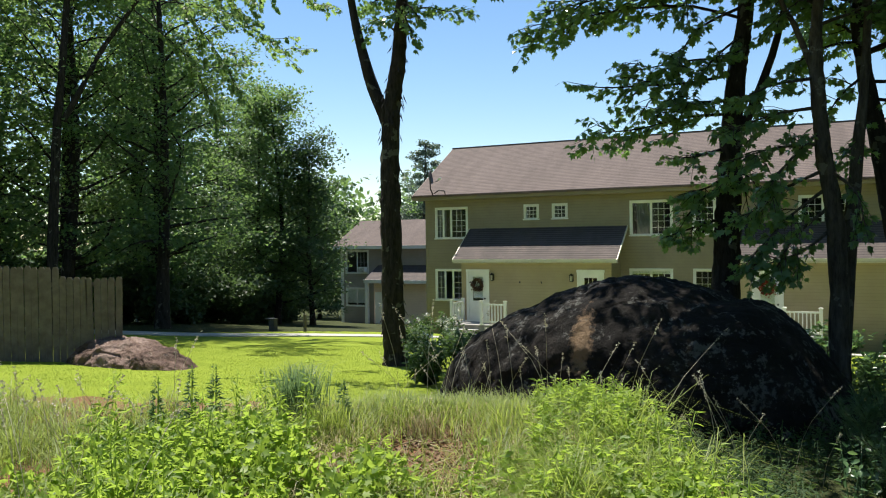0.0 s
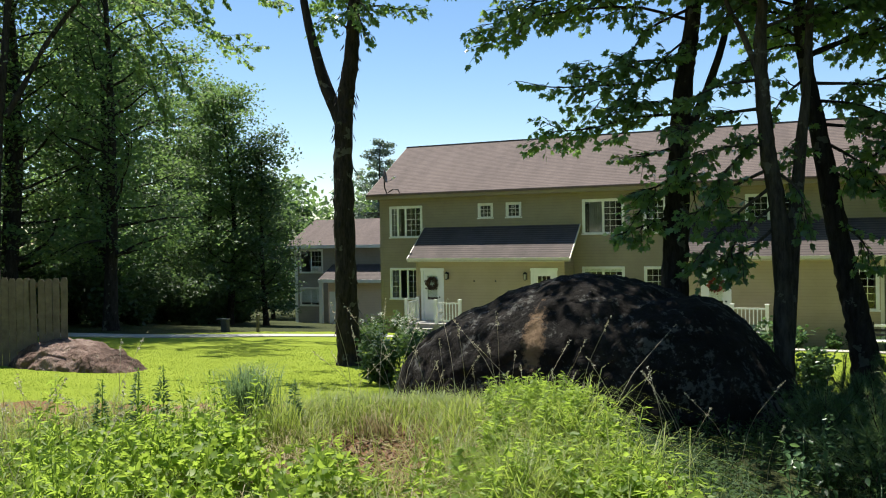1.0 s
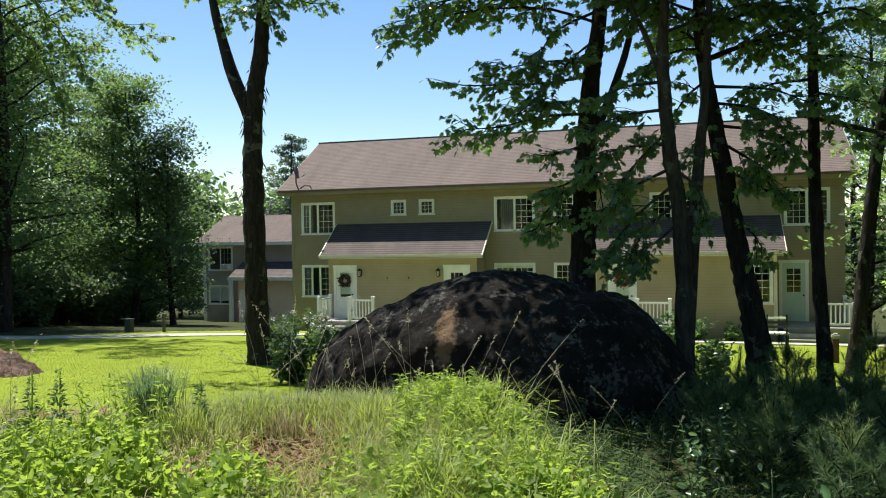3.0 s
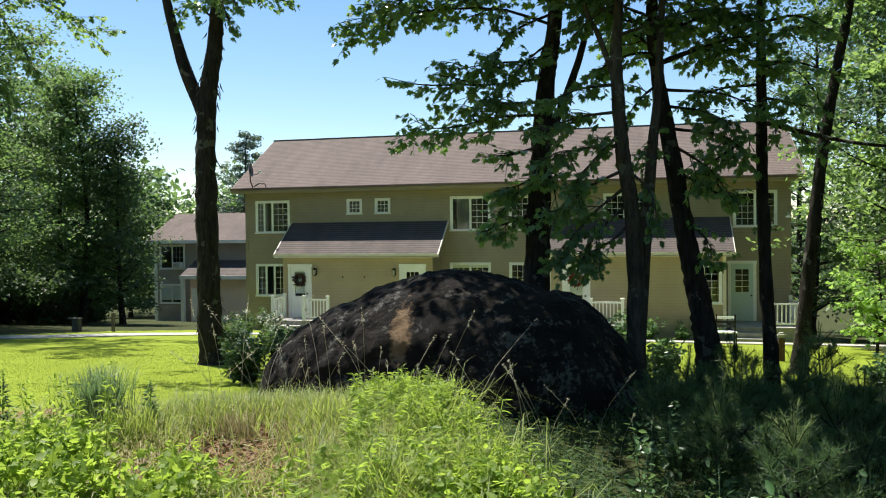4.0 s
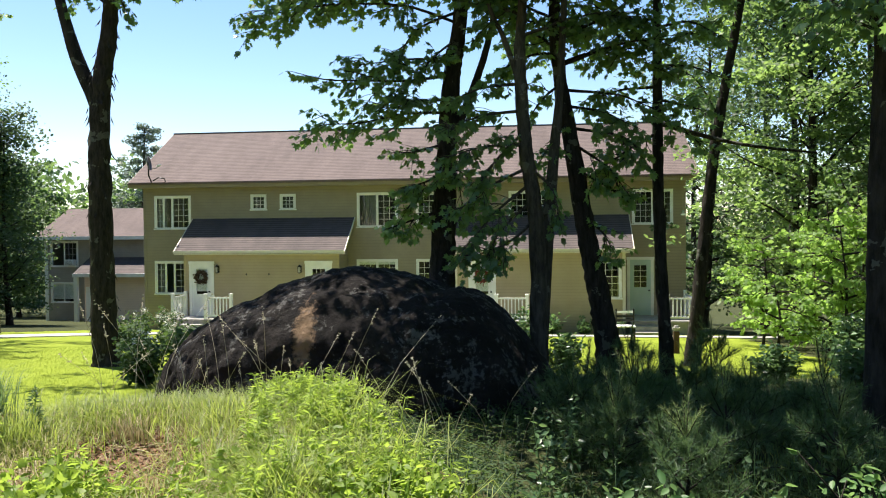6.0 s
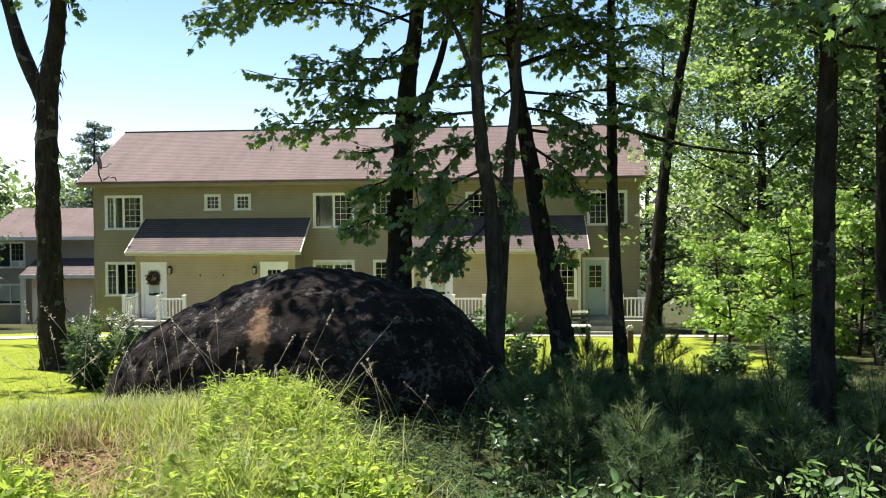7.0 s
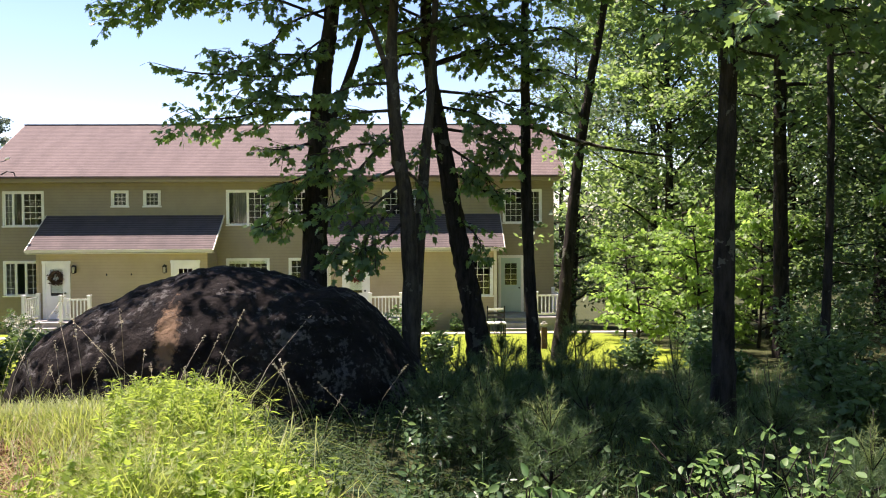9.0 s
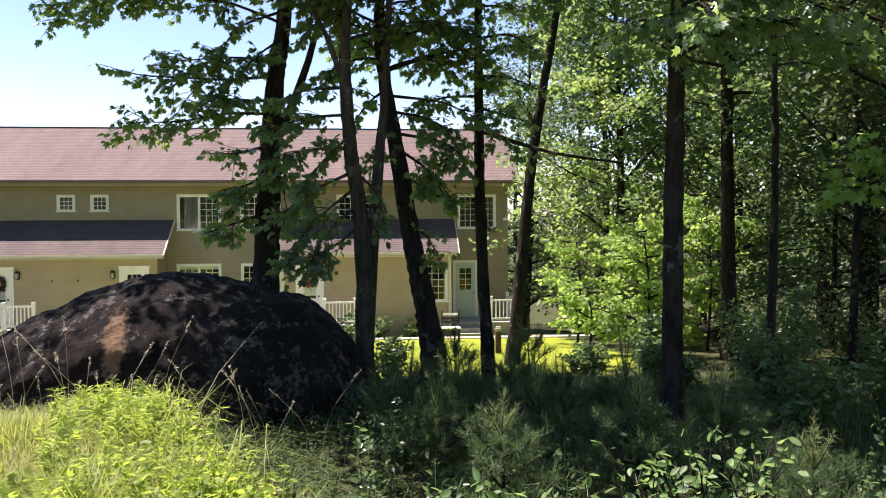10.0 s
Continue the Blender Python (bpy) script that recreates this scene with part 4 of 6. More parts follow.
def bough(path, r_, size, gap=0.085, depth=1, radius=0.028, fan_=0.55):
    """A leafy bough: side twigs in a level fan, each with pairs of drooping leaves.
    Gives its wood and its leaves as places, rotations and sizes."""
    wood = [tube_arrays(path, np.linspace(radius, 0.005, len(path)), 5)]
    pos, rot, sz = [], [], []
    seg = np.linalg.norm(np.diff(path, axis=0), axis=1)
    run = np.concatenate([[0], np.cumsum(seg)])
    total = run[-1]

    def at(u):
        q = np.array([np.interp(u, run, path[:, k]) for k in range(3)])
        e = np.array([np.interp(min(total, u + 0.1), run, path[:, k]) - np.interp(max(0, u - 0.1), run, path[:, k]) for k in range(3)])
        return q, e / (np.linalg.norm(e) + 1e-9)

    def twig(q, e, ln):
        p1 = q + e * ln * 0.5
        p2 = p1 + (e + np.array([0, 0, -0.22])) * ln * 0.5
        wood.append(tube_arrays([q, p1, p2], [0.006, 0.005, 0.003], 3))
        side = np.array([-e[1], e[0], 0.0])
        m = 7
        f = np.array([0.3, 0.3, 0.6, 0.6, 0.9, 0.9, 1.0])
        sg = np.array([1, -1, 1, -1, 1, -1, 0])
        d = side * sg[:, None] + e * np.array([0.35, 0.35, 0.5, 0.5, 0.8, 0.8, 1.0])[:, None] + r_.normal(0, 0.25, (m, 3))
        d[:, 2] -= r_.uniform(0.1, 1.6, m)
        d /= np.linalg.norm(d, axis=1)[:, None]
        c = q + (p2 - q) * f[:, None] + d * 0.03
        keep = r_.uniform(0, 1, m) < 0.82
        pos.append(c[keep])
        rot.append(aligned(d, np.array([0, 0, 1.0]) + r_.normal(0, 0.55, (m, 3)))[keep])
        sz.append((size * r_.uniform(0.6, 1.2, m))[keep])
    u, sgn = 0.22 * total, 1
    while u < total:
        q, e = at(u)
        lv = np.array([-e[1], e[0], 0.0])
        k = r_.uniform(0.5, 1.3)
        d = e * k + sgn * lv * r_.uniform(0.5, 1.1) + np.array([0, 0, r_.normal(-0.1, 0.5)])
        twig(q, d / np.linalg.norm(d), r_.uniform(0.12, 0.4))
        if depth and r_.uniform() < 0.3:
            d = e * 0.8 + sgn * lv * 0.9 + np.array([0, 0, r_.normal(0.0, 0.45)])
            sub = limb(q, d, fan_ * (total - 0.6 * u) * r_.uniform(0.45, 0.9), r_, 0.09, 5)
            w, a, b, c = bough(sub, r_, size, gap, depth - 1, 0.012)
            wood.extend(w)
            pos.extend(a), rot.extend(b), sz.extend(c)
        u += gap * r_.uniform(0.6, 1.4)
        sgn = -sgn
    q, e = at(total)
    twig(q, e, 0.22)
    return wood, pos, rot, sz


def tree(name, label, trunk, r0, r1, crown_from, crown_r, limbs, leaf_n, leaf, leaf_size, leaf_mat, bark, seed, extra=(), clump=0.75, shape=0.0, category="tree", forks=(), shade_limbs=(), spray_size=0.118, around=None, gap=0.088, flat=0.55, fringe=2):
    """A tree: trunk along points, limbs from a height upward, leaf clumps along the limbs.
    extra: further limbs as lists of points; shape: 0 round, 1 conical. Unseen overhead limbs can be added to cast
    shade."""
    r_ = np.random.default_rng(seed)
    line = spline(trunk, 26)
    base, top = line[0], line[-1]
    tr = empty(name, label, category, *base)
    rad = np.interp(np.linspace(0, 1, 26), [0, 0.06, 0.5, 1], [r0 * 1.35, r0, (r0 + r1) / 2, r1])
    tv, tt = tube_arrays(spline(line, 70), np.interp(np.linspace(0, 1, 70), np.linspace(0, 1, 26), rad), 16, 0.07, seed)
    arrays_mesh("trunk", tv - base, tt, bark, tr, True)
    for f in forks:
        ln = spline(f[0], 14)
        v, t = tube_arrays(ln, np.linspace(f[1], f[2], 14), 10, 0.04, seed)
        arrays_mesh("limb", v - base, t, bark, tr, True)
    wood, centres, radii = [], [], []
    z0 = crown_from
    for k in range(limbs):
        h = z0 + (top[2] - z0) * ((k + r_.uniform(0.2, 0.8)) / limbs)
        i = int(np.argmin(abs(line[:, 2] - h)))
        s = np.array([np.interp(h, line[:, 2], line[:, q]) for q in (0, 1)] + [h])
        a = k * 2.4 + r_.uniform(-0.5, 0.5)
        u = (h - z0) / max(0.1, top[2] - z0)
        ln = crown_r * ((1 - u) ** 0.8 + 0.12 if shape else (0.55 + 0.45 * math.sin(math.pi * min(1, 0.25 + 0.75 * u)))) * r_.uniform(0.7, 1.15)
        lift = (0.05 if shape else 0.25 + 0.75 * u) + r_.uniform(-0.15, 0.15)
        path = limb(s, (math.cos(a), math.sin(a), lift), ln, r_, 0.04)
        wood.append(tube_arrays(path, np.linspace(max(0.02, rad[i] * 0.4), 0.008, 7), 5))
        for f in (0.4, 0.6, 0.8, 1.0):
            p = path[int(round(f * 6))]
            for _ in range(fringe):
                centres.append(p + r_.normal(0, 0.22 * ln * f, 3) * (1, 1, 0.5))
                radii.append(clump * r_.uniform(0.6, 1.2))
    leafy = [spline(e, 10) for e in extra]
    if around:
        count, low, high, reach = around
        for k in range(count):
            h = low + (high - low) * (k + r_.uniform(0, 1)) / count
            s = np.array([np.interp(h, line[:, 2], line[:, q]) for q in (0, 1)] + [h])
            a = k * 2.4 + r_.uniform(-0.5, 0.5)
            leafy.append(limb(s, (math.cos(a), math.sin(a), 0.35), reach * r_.uniform(0.6, 1.15), r_, 0.1, 8))
    places, facing, scale_ = [], [], []
    for ln in leafy:
        w, a, b, c = bough(ln, r_, spray_size, gap)
        wood += w
        places, facing, scale_ = places + a, facing + b, scale_ + c
    # leafy limbs above the view, added to shade what lies below
    for e in shade_limbs:
        ln = spline(e, 9)
        wood.append(tube_arrays(ln, np.linspace(0.05, 0.012, 9), 6))
        for p in ln[2:]:
            for _ in range(2):
                centres.append(p + r_.normal(0, 0.35, 3) * (1, 1, 0.5))
                radii.append(clump * r_.uniform(0.8, 1.2))
    if wood:
        v, t = joined(wood)
        tagged(arrays_mesh("branchwork", v - base, t, bark, tr, True), kind="stuff")
    crown = []
    if leaf_n and centres:
        crown.append(clumps_to_leaves(centres, radii, max(1, leaf_n // len(centres)), leaf_size, r_, leaf, flat))
    if places:
        crown.append(scatter(MAPLE_LEAF, np.concatenate(places), np.concatenate(facing), np.concatenate(scale_)))
    if crown:
        v, t = joined(crown)
        tagged(arrays_mesh("crown", v - base, t, leaf_mat, tr), kind="stuff")
    return tr


def up_to(points, height, dx=0.0, dy=0.0):
    """The trunk's points, carried down into the soil and up to its full height."""
    p = [tuple(q) for q in points]
    x0, y0, _ = p[0]
    g = float(ground_z(x0, y0))
    low = [(x0, y0, g - 0.25)] if p[0][2] > g + 0.3 else []
    xt, yt, _ = p[-1]
    return low + p + [(xt + dx * 0.6, yt + dy * 0.6, (p[-1][2] + height) / 2), (xt + dx, yt + dy, height)]


# the lone forked tree on the lawn
t1 = [(-8.73, 15.4, 0.55), (-8.8, 15.4, 1.38), (-8.84, 15.4, 3.76), (-8.8, 15.4, 6.01), (-8.58, 15.4, 7.48), (-8.47, 15.4, 8.7)]
lone = tree("maple_tree", "tall forked maple with rough dark trunk on the lawn", up_to(t1, 15, 0.5, 0.4), 0.275, 0.07, 9.8, 3.4, 16, 5200, DIAMOND, 0.19, M_MAPLE, M_BARK, 21, clump=0.9, around=(9, 8.3, 10.2, 1.7),
     forks=[([(-8.82, 15.4, 5.9), (-9.25, 15.35, 6.93), (-9.53, 15.35, 7.84), (-9.74, 15.3, 8.9), (-10.1, 15.2, 11.5)], 0.16, 0.06)],
     extra=[[(-8.5, 15.4, 8.6), (-8.2, 15.1, 8.5), (-7.8, 14.9, 8.1)], [(-8.5, 15.4, 9.4), (-7.4, 15.2, 9.3), (-6.3, 15.0, 8.5)], [(-8.6, 15.4, 8.0), (-9.0, 15.2, 8.3), (-9.25, 15.2, 8.0)], [(-8.6, 15.4, 8.2), (-8.2, 15.0, 8.2), (-7.95, 14.8, 7.8)]])

# loose bark hanging from its trunk
br = np.random.default_rng(31)
n_bark = 150
ub_, ab_ = br.uniform(0, 1, n_bark), br.uniform(0, 2 * np.pi, n_bark)
trunk_line = spline(t1, 60)
pb = trunk_line[(ub_ * 59).astype(int)] + np.stack([np.cos(ab_), np.sin(ab_), np.zeros(n_bark)], 1) * (0.27 - 0.07 * ub_)[:, None]
out_ = np.stack([np.cos(ab_), np.sin(ab_), np.zeros(n_bark)], 1)
side_ = np.stack([-np.sin(ab_), np.cos(ab_), np.zeros(n_bark)], 1)
down_ = np.array([0, 0, -1.0]) + out_ * br.uniform(0.1, 0.6, (n_bark, 1))
down_ /= np.linalg.norm(down_, axis=1)[:, None]
v, t = scatter(LANCE, pb, np.stack([side_, down_, np.cross(side_, down_)], 2), br.uniform(0.08, 0.26, n_bark))
tagged(arrays_mesh("loose_bark", v - np.array(lone.location), t, M_BARK, lone), kind="stuff")

# their highest listed limbs are unseen, placed to shade the boulder and hollow
# the stand of maples behind the boulder
t2 = [(-1.54, 13.0, 2.38), (-1.49, 13.0, 3.48), (-1.43, 13.0, 4.85), (-1.33, 13.0, 6.03), (-1.18, 13.0, 7.11)]
tree("maple_tree", "maple with dark trunk and low leafy branches behind the boulder", up_to(t2, 14.5, 0.3, 0.3), 0.235, 0.06, 7.9, 4.8, 24, 13500, DIAMOND, 0.2, M_MAPLE, M_BARK, 22, clump=0.8, around=(7, 6.9, 8.3, 1.9),
     forks=[([(-1.43, 13.0, 4.7), (-0.97, 13.0, 5.74), (-0.65, 13.0, 6.9), (-0.4, 13, 9)], 0.08, 0.03)],
     extra=[[(-1.35, 13.0, 5.9), (-2.04, 12.65, 5.77), (-2.72, 12.4, 5.75), (-3.23, 12.25, 5.75), (-3.63, 12.15, 5.84)], [(-1.4, 13.0, 5.3), (-2.04, 12.65, 5.25), (-2.63, 12.4, 5.1), (-3.28, 12.25, 5.05)],
            [(-1.21, 13.0, 6.72), (-2.02, 12.65, 6.95), (-2.98, 12.4, 6.95), (-3.76, 12.25, 6.85), (-4.43, 12.15, 6.71)], [(-1.16, 13.0, 6.95), (-1.84, 12.65, 6.58), (-2.08, 12.4, 6.14)],
            [(-1.45, 13.0, 4.8), (-1.87, 12.65, 4.65), (-2.2, 12.4, 4.61)], [(-1.48, 13.0, 4.2), (-1.83, 12.65, 4.0), (-2.06, 12.4, 3.63)], [(-1.5, 13.0, 3.73), (-1.97, 12.65, 3.55), (-2.24, 12.4, 3.45)],
            [(-1.35, 13.0, 5.5), (-1.75, 12.65, 5.45), (-2.3, 12.4, 5.4)], [(-1.47, 13.0, 4.4), (-1.69, 12.65, 4.18), (-2.01, 12.4, 4.07)], [(-1.16, 13.0, 6.54), (-1.49, 12.65, 6.21), (-1.72, 12.4, 5.91)],
            [(-1.45, 13.0, 4.6), (-1.24, 12.65, 4.26), (-1.13, 12.4, 3.75)], [(-1.2, 13, 7.1), (-2.4, 12.3, 7.2), (-3.4, 11.9, 7.0), (-4.0, 11.8, 6.9)], [(-1.3, 13, 6.1), (-1.9, 12.6, 6.1), (-2.9, 12.5, 6.0)]],
     shade_limbs=[[(-1.2, 13, 8.2), (-3.0, 12.8, 8.9), (-4.8, 12.6, 8.8)], [(-1.2, 13, 8.6), (-2.4, 11.8, 9.2), (-3.6, 10.6, 9.0)], [(-1.1, 13, 9), (-1.4, 11.2, 9.4), (-2.1, 9.6, 9.0)], [(-1.2, 13, 8.8), (-3.4, 13.2, 9.6), (-5.4, 13.4, 9.4)], [(-1.2, 13, 8.6), (-2.6, 12.2, 9.0), (-3.4, 11.6, 8.9)], [(-1.2, 13, 8.9), (-2.8, 11.6, 9.8), (-4.2, 10.9, 9.4)], [(-1.1, 13, 9.2), (-2.2, 11.4, 10.2), (-2.9, 10.6, 9.6)]])
tA = [(0.04, 12.0, 1.3), (0.01, 12.0, 3.41), (-0.15, 12.0, 4.67), (-0.22, 12.0, 5.92), (-0.18, 12.0, 6.75)]
tree("maple_tree", "slim maple with two stems beside the boulder", up_to(tA, 12.5, 0.3, -0.3), 0.145, 0.04, 7.6, 3.6, 15, 7000, DIAMOND, 0.19, M_MAPLE, M_BARK_GREY, 23, clump=0.8, around=(8, 6.2, 7.8, 1.6),
     forks=[([(0.04, 12.1, 1.3), (0.18, 12.3, 3.41), (0.29, 12.3, 4.7), (0.37, 12.3, 5.55), (0.5, 12.4, 8)], 0.12, 0.04), ([(-0.2, 12, 5.5), (-0.47, 12.0, 6.26), (-0.68, 12.0, 6.76), (-0.9, 12, 8)], 0.05, 0.02)],
     extra=[[(-0.16, 12.0, 4.65), (-0.72, 11.65, 4.6), (-1.19, 11.4, 4.45)], [(-0.17, 12.0, 4.28), (-0.64, 11.65, 4.03), (-1.03, 11.4, 3.72)], [(-0.13, 12.0, 4.03), (-0.57, 11.65, 3.65), (-0.95, 11.4, 3.2)],
            [(-0.09, 12.0, 3.78), (-0.49, 11.65, 3.4), (-0.72, 11.4, 2.95)], [(-0.2, 12.0, 5.15), (-0.72, 11.65, 5.05), (-1.26, 11.4, 4.85)], [(-0.08, 12.0, 4.3), (0.23, 11.65, 3.98), (0.34, 11.4, 3.5)],
            [(-0.24, 12.0, 5.55), (-0.72, 11.65, 5.45), (-1.02, 11.4, 5.3)], [(-0.05, 12.0, 3.5), (-0.41, 11.65, 3.2), (-1.0, 11.4, 2.98)], [(-0.2, 12.0, 4.8), (-0.56, 11.65, 4.4), (-0.79, 11.4, 4.05)]],
     shade_limbs=[[(-0.2, 12, 7.6), (-0.8, 10, 8.6), (-1.2, 8.5, 8.4)], [(0, 12, 7.6), (-0.2, 9.8, 8.8), (-0.3, 8.0, 8.6)]])
tC = [(1.2, 13.0, 0.85), (1.08, 13.0, 1.8), (0.96, 13.0, 2.49), (0.78, 13.0, 3.41), (0.56, 13.0, 4.77), (0.38, 13.0, 5.86), (0.3, 13.0, 7.03)]
tree("maple_tree", "leaning dark-barked maple beside the boulder", tC + [(0.4, 13, 9.5), (0.6, 13, 14)], 0.20, 0.05, 7.6, 3.4, 15, 6500, DIAMOND, 0.19, M_MAPLE, M_BARK, 24, clump=0.8, around=(11, 6.0, 7.8, 1.8),
     extra=[[(0.52, 13.0, 5.6), (1.27, 12.65, 5.45), (1.73, 12.4, 5.2)], [(0.45, 13.0, 6.01), (1.35, 12.65, 6.24), (2.13, 12.4, 6.22)], [(0.57, 13.0, 5.0), (1.35, 12.65, 4.8), (1.64, 12.4, 4.4)], [(0.5, 13.0, 5.35), (1.02, 12.65, 5.2), (1.4, 12.4, 4.97)],
            [(0.6, 13.0, 4.75), (1.1, 12.65, 4.35), (1.32, 12.4, 4.01)], [(0.4, 13.0, 6.19), (-0.08, 12.65, 6.1), (-0.59, 12.4, 5.8)], [(0.45, 13.0, 5.74), (0.09, 12.65, 5.4), (-0.17, 12.4, 4.95)], [(0.55, 13.0, 5.12), (0.25, 12.65, 4.75), (0.08, 12.4, 4.45)],
            [(0.69, 13.0, 4.32), (1.01, 12.65, 4.1), (1.28, 12.4, 3.88)], [(0.4, 13.0, 6.45), (1.02, 12.65, 6.6), (1.57, 12.4, 6.58)], [(0.4, 13.0, 6.54), (-0.25, 12.65, 6.67), (-0.84, 12.4, 6.55)], [(0.75, 13.0, 3.6), (1.01, 12.65, 3.35), (1.15, 12.4, 3.08)]],
     shade_limbs=[[(0.4, 13, 8.8), (0.4, 10.5, 9.6), (0.2, 8.8, 9.4)], [(0.4, 13, 9), (0.2, 10, 10), (-0.6, 7.4, 9.6)]])
t5 = [(2.14, 13.5, 0.75), (2.0, 13.5, 3.4), (1.97, 13.5, 5.75), (1.97, 13.5, 7.15)]
tree("maple_tree", "slender straight maple with dark trunk", up_to(t5, 13, 0.2, 0.2), 0.105, 0.03, 7.4, 2.8, 12, 5000, DIAMOND, 0.19, M_MAPLE, M_BARK, 25, clump=0.8, around=(5, 6.2, 7.8, 1.4),
     extra=[[(1.96, 13.5, 5.7), (1.31, 13.15, 5.6), (0.78, 12.9, 5.36)], [(1.96, 13.5, 6.04), (2.42, 13.15, 5.95), (2.86, 12.9, 5.71)], [(1.96, 13.5, 5.23), (2.25, 13.15, 4.99), (2.54, 12.9, 4.7)], [(1.96, 13.5, 6.49), (1.4, 13.15, 6.35), (0.95, 12.9, 6.06)],
            [(1.98, 13.5, 4.96), (1.48, 13.15, 4.66), (1.12, 12.9, 4.39)], [(1.96, 13.5, 5.5), (2.33, 13.15, 5.34), (2.62, 12.9, 5.21)], [(2.01, 13.5, 6.67), (2.42, 13.15, 6.65), (2.78, 12.9, 6.39)]])
t6 = [(3.13, 17.0, 0.4), (3.42, 17.0, 3.39), (3.66, 17.0, 5.41), (4.13, 17.0, 8.11)]
tree("maple_tree", "slender leaning maple at the edge of the lawn", up_to(t6, 14, 0.8, 0.3), 0.135, 0.04, 8.6, 3.0, 12, 3500, DIAMOND, 0.2, M_MAPLE, M_BARK, 26, clump=0.9, around=(3, 8.4, 9.4, 1.4),
     extra=[[(3.7, 17, 5.6), (3.2, 16.6, 6.3), (2.7, 16.4, 6.6)]],
     forks=[([(2.1, 16.2, 5.55), (3.23, 16.3, 5.2), (4.1, 16, 4.95), (5.2, 15.8, 4.78)], 0.055, 0.02)])
t7 = [(3.41, 8.5, 1.2), (3.42, 8.5, 3.46), (3.46, 8.5, 5.3), (3.47, 8.5, 5.91)]
tree("maple_tree", "straight maple with dark trunk in the undergrowth", up_to(t7, 12, 0.2, 0.2), 0.115, 0.04, 7.6, 3.2, 12, 2200, DIAMOND, 0.2, M_MAPLE, M_BARK, 27, clump=0.8, around=(6, 5.7, 7.0, 1.9),
     extra=[[(3.45, 8.5, 5.4), (3.0, 8.2, 5.6), (2.6, 8.0, 5.4)], [(3.45, 8.5, 5.3), (4.2, 8.1, 5.6), (4.9, 7.8, 5.3)], [(3.45, 8.5, 5.7), (3.9, 7.6, 5.8), (4.3, 7.0, 5.4)], [(3.45, 8.5, 5.5), (3.3, 7.6, 5.6), (3.2, 7.0, 5.35)]])
tree("young_tree", "young maple with bright lit leaves in the undergrowth", [(5.3, 7.3, 0.9), (5.35, 7.3, 3.0), (5.2, 7.2, 4.6)], 0.035, 0.012, 4.4, 0.8, 0, 0, DIAMOND, 0.1, M_YOUNG_LIT, M_BARK, 29, spray_size=0.12,
     extra=[[(5.33, 7.3, 3.4), (4.9, 7.1, 3.75), (4.5, 7.0, 3.8)], [(5.33, 7.3, 3.6), (5.0, 7.2, 4.1), (4.6, 7.1, 4.2)], [(5.3, 7.3, 4.0), (5.5, 7.0, 4.3), (5.7, 6.8, 4.2)]])
t8 = [(8.0, 17.0, 0.5), (7.93, 17.0, 4.75), (7.92, 17.0, 8.44)]
tree("maple_tree", "dark straight maple in the woods", up_to(t8, 15, 0.3, 0.2), 0.16, 0.05, 6.0, 3.8, 16, 6500, DIAMOND, 0.2, M_FOREST, M_BARK, 28)


# ---- the woods ----
def woods_tree(x, y, height, crown_r, crown_from, n, size, mat, seed, bark=M_BARK, shape=0.0, clump=1.0, limbs=26, label="leafy deciduous tree in full summer foliage"):
    r_ = np.random.default_rng(seed)
    g = float(ground_z(x, y))
    b = r_.normal(0, 0.25, 4)
    pts = [(x, y, g - 0.2), (x + b[0], y + b[1], g + height * 0.45), (x + b[2], y + b[3], g + height)]
    return tree("deciduous_tree" if not shape else "pine_tree", label, pts, 0.013 * height + 0.03, 0.03, g + crown_from, crown_r, limbs, n, DIAMOND, size, mat, bark, seed, clump=clump, shape=shape, flat=0.45 if not shape else 0.55, fringe=3 if not shape else 2)


LEFT = [(-27.5, 15.5, 17, 4.2, 3.0), (-30.5, 19.5, 19, 4.5, 3), (-26.5, 21, 18, 4.2, 2.5), (-30, 15, 18, 4.5, 2), (-24.5, 24, 18, 4.4, 2.5), (-29, 23, 19, 5, 2), (-28.5, 27.5, 17, 4.2, 1.5),
        (-34, 20, 19, 5, 2), (-32, 29, 18, 5, 2), (-28.3, 36.3, 12.6, 3.0, 1.0), (-31.0, 38, 13, 3.6, 1.0), (-26.2, 36.8, 9.6, 2.4, 0.8), (-36, 34, 18, 5, 2), (-38, 26, 19, 5, 2), (-36.5, 42, 13, 4.5, 1.0), (-41, 19, 19, 5.5, 2), (-33.5, 10, 18, 5, 2.5), (-27.5, 10.5, 17, 4.5, 3),
        (-43, 30, 19, 6, 0.5), (-45, 22, 19, 6, 0.5), (-44, 13, 19, 6, 0.5), (-40, 38, 17, 6, 0.5), (-37, 15, 17, 5.5, 0.5), (-36, 24, 17, 5.5, 0.5)]
# leaf copies chosen per tree, to paint sunlit crowns and shaded ones
for k, (x, y, h, cr, cf) in enumerate(LEFT):
    near = x > -33
    woods_tree(x, y, h, cr, cf, (17000 if k in (4, 6, 9, 10) else 13000) if near else 6000, 0.17 if near else 0.36, M_FOREST_LIT if k in (0, 3, 5, 16, 17) else M_FOREST_SHADED if k in (11, 14) else M_FOREST, 100 + k, clump=1.05, limbs=36)
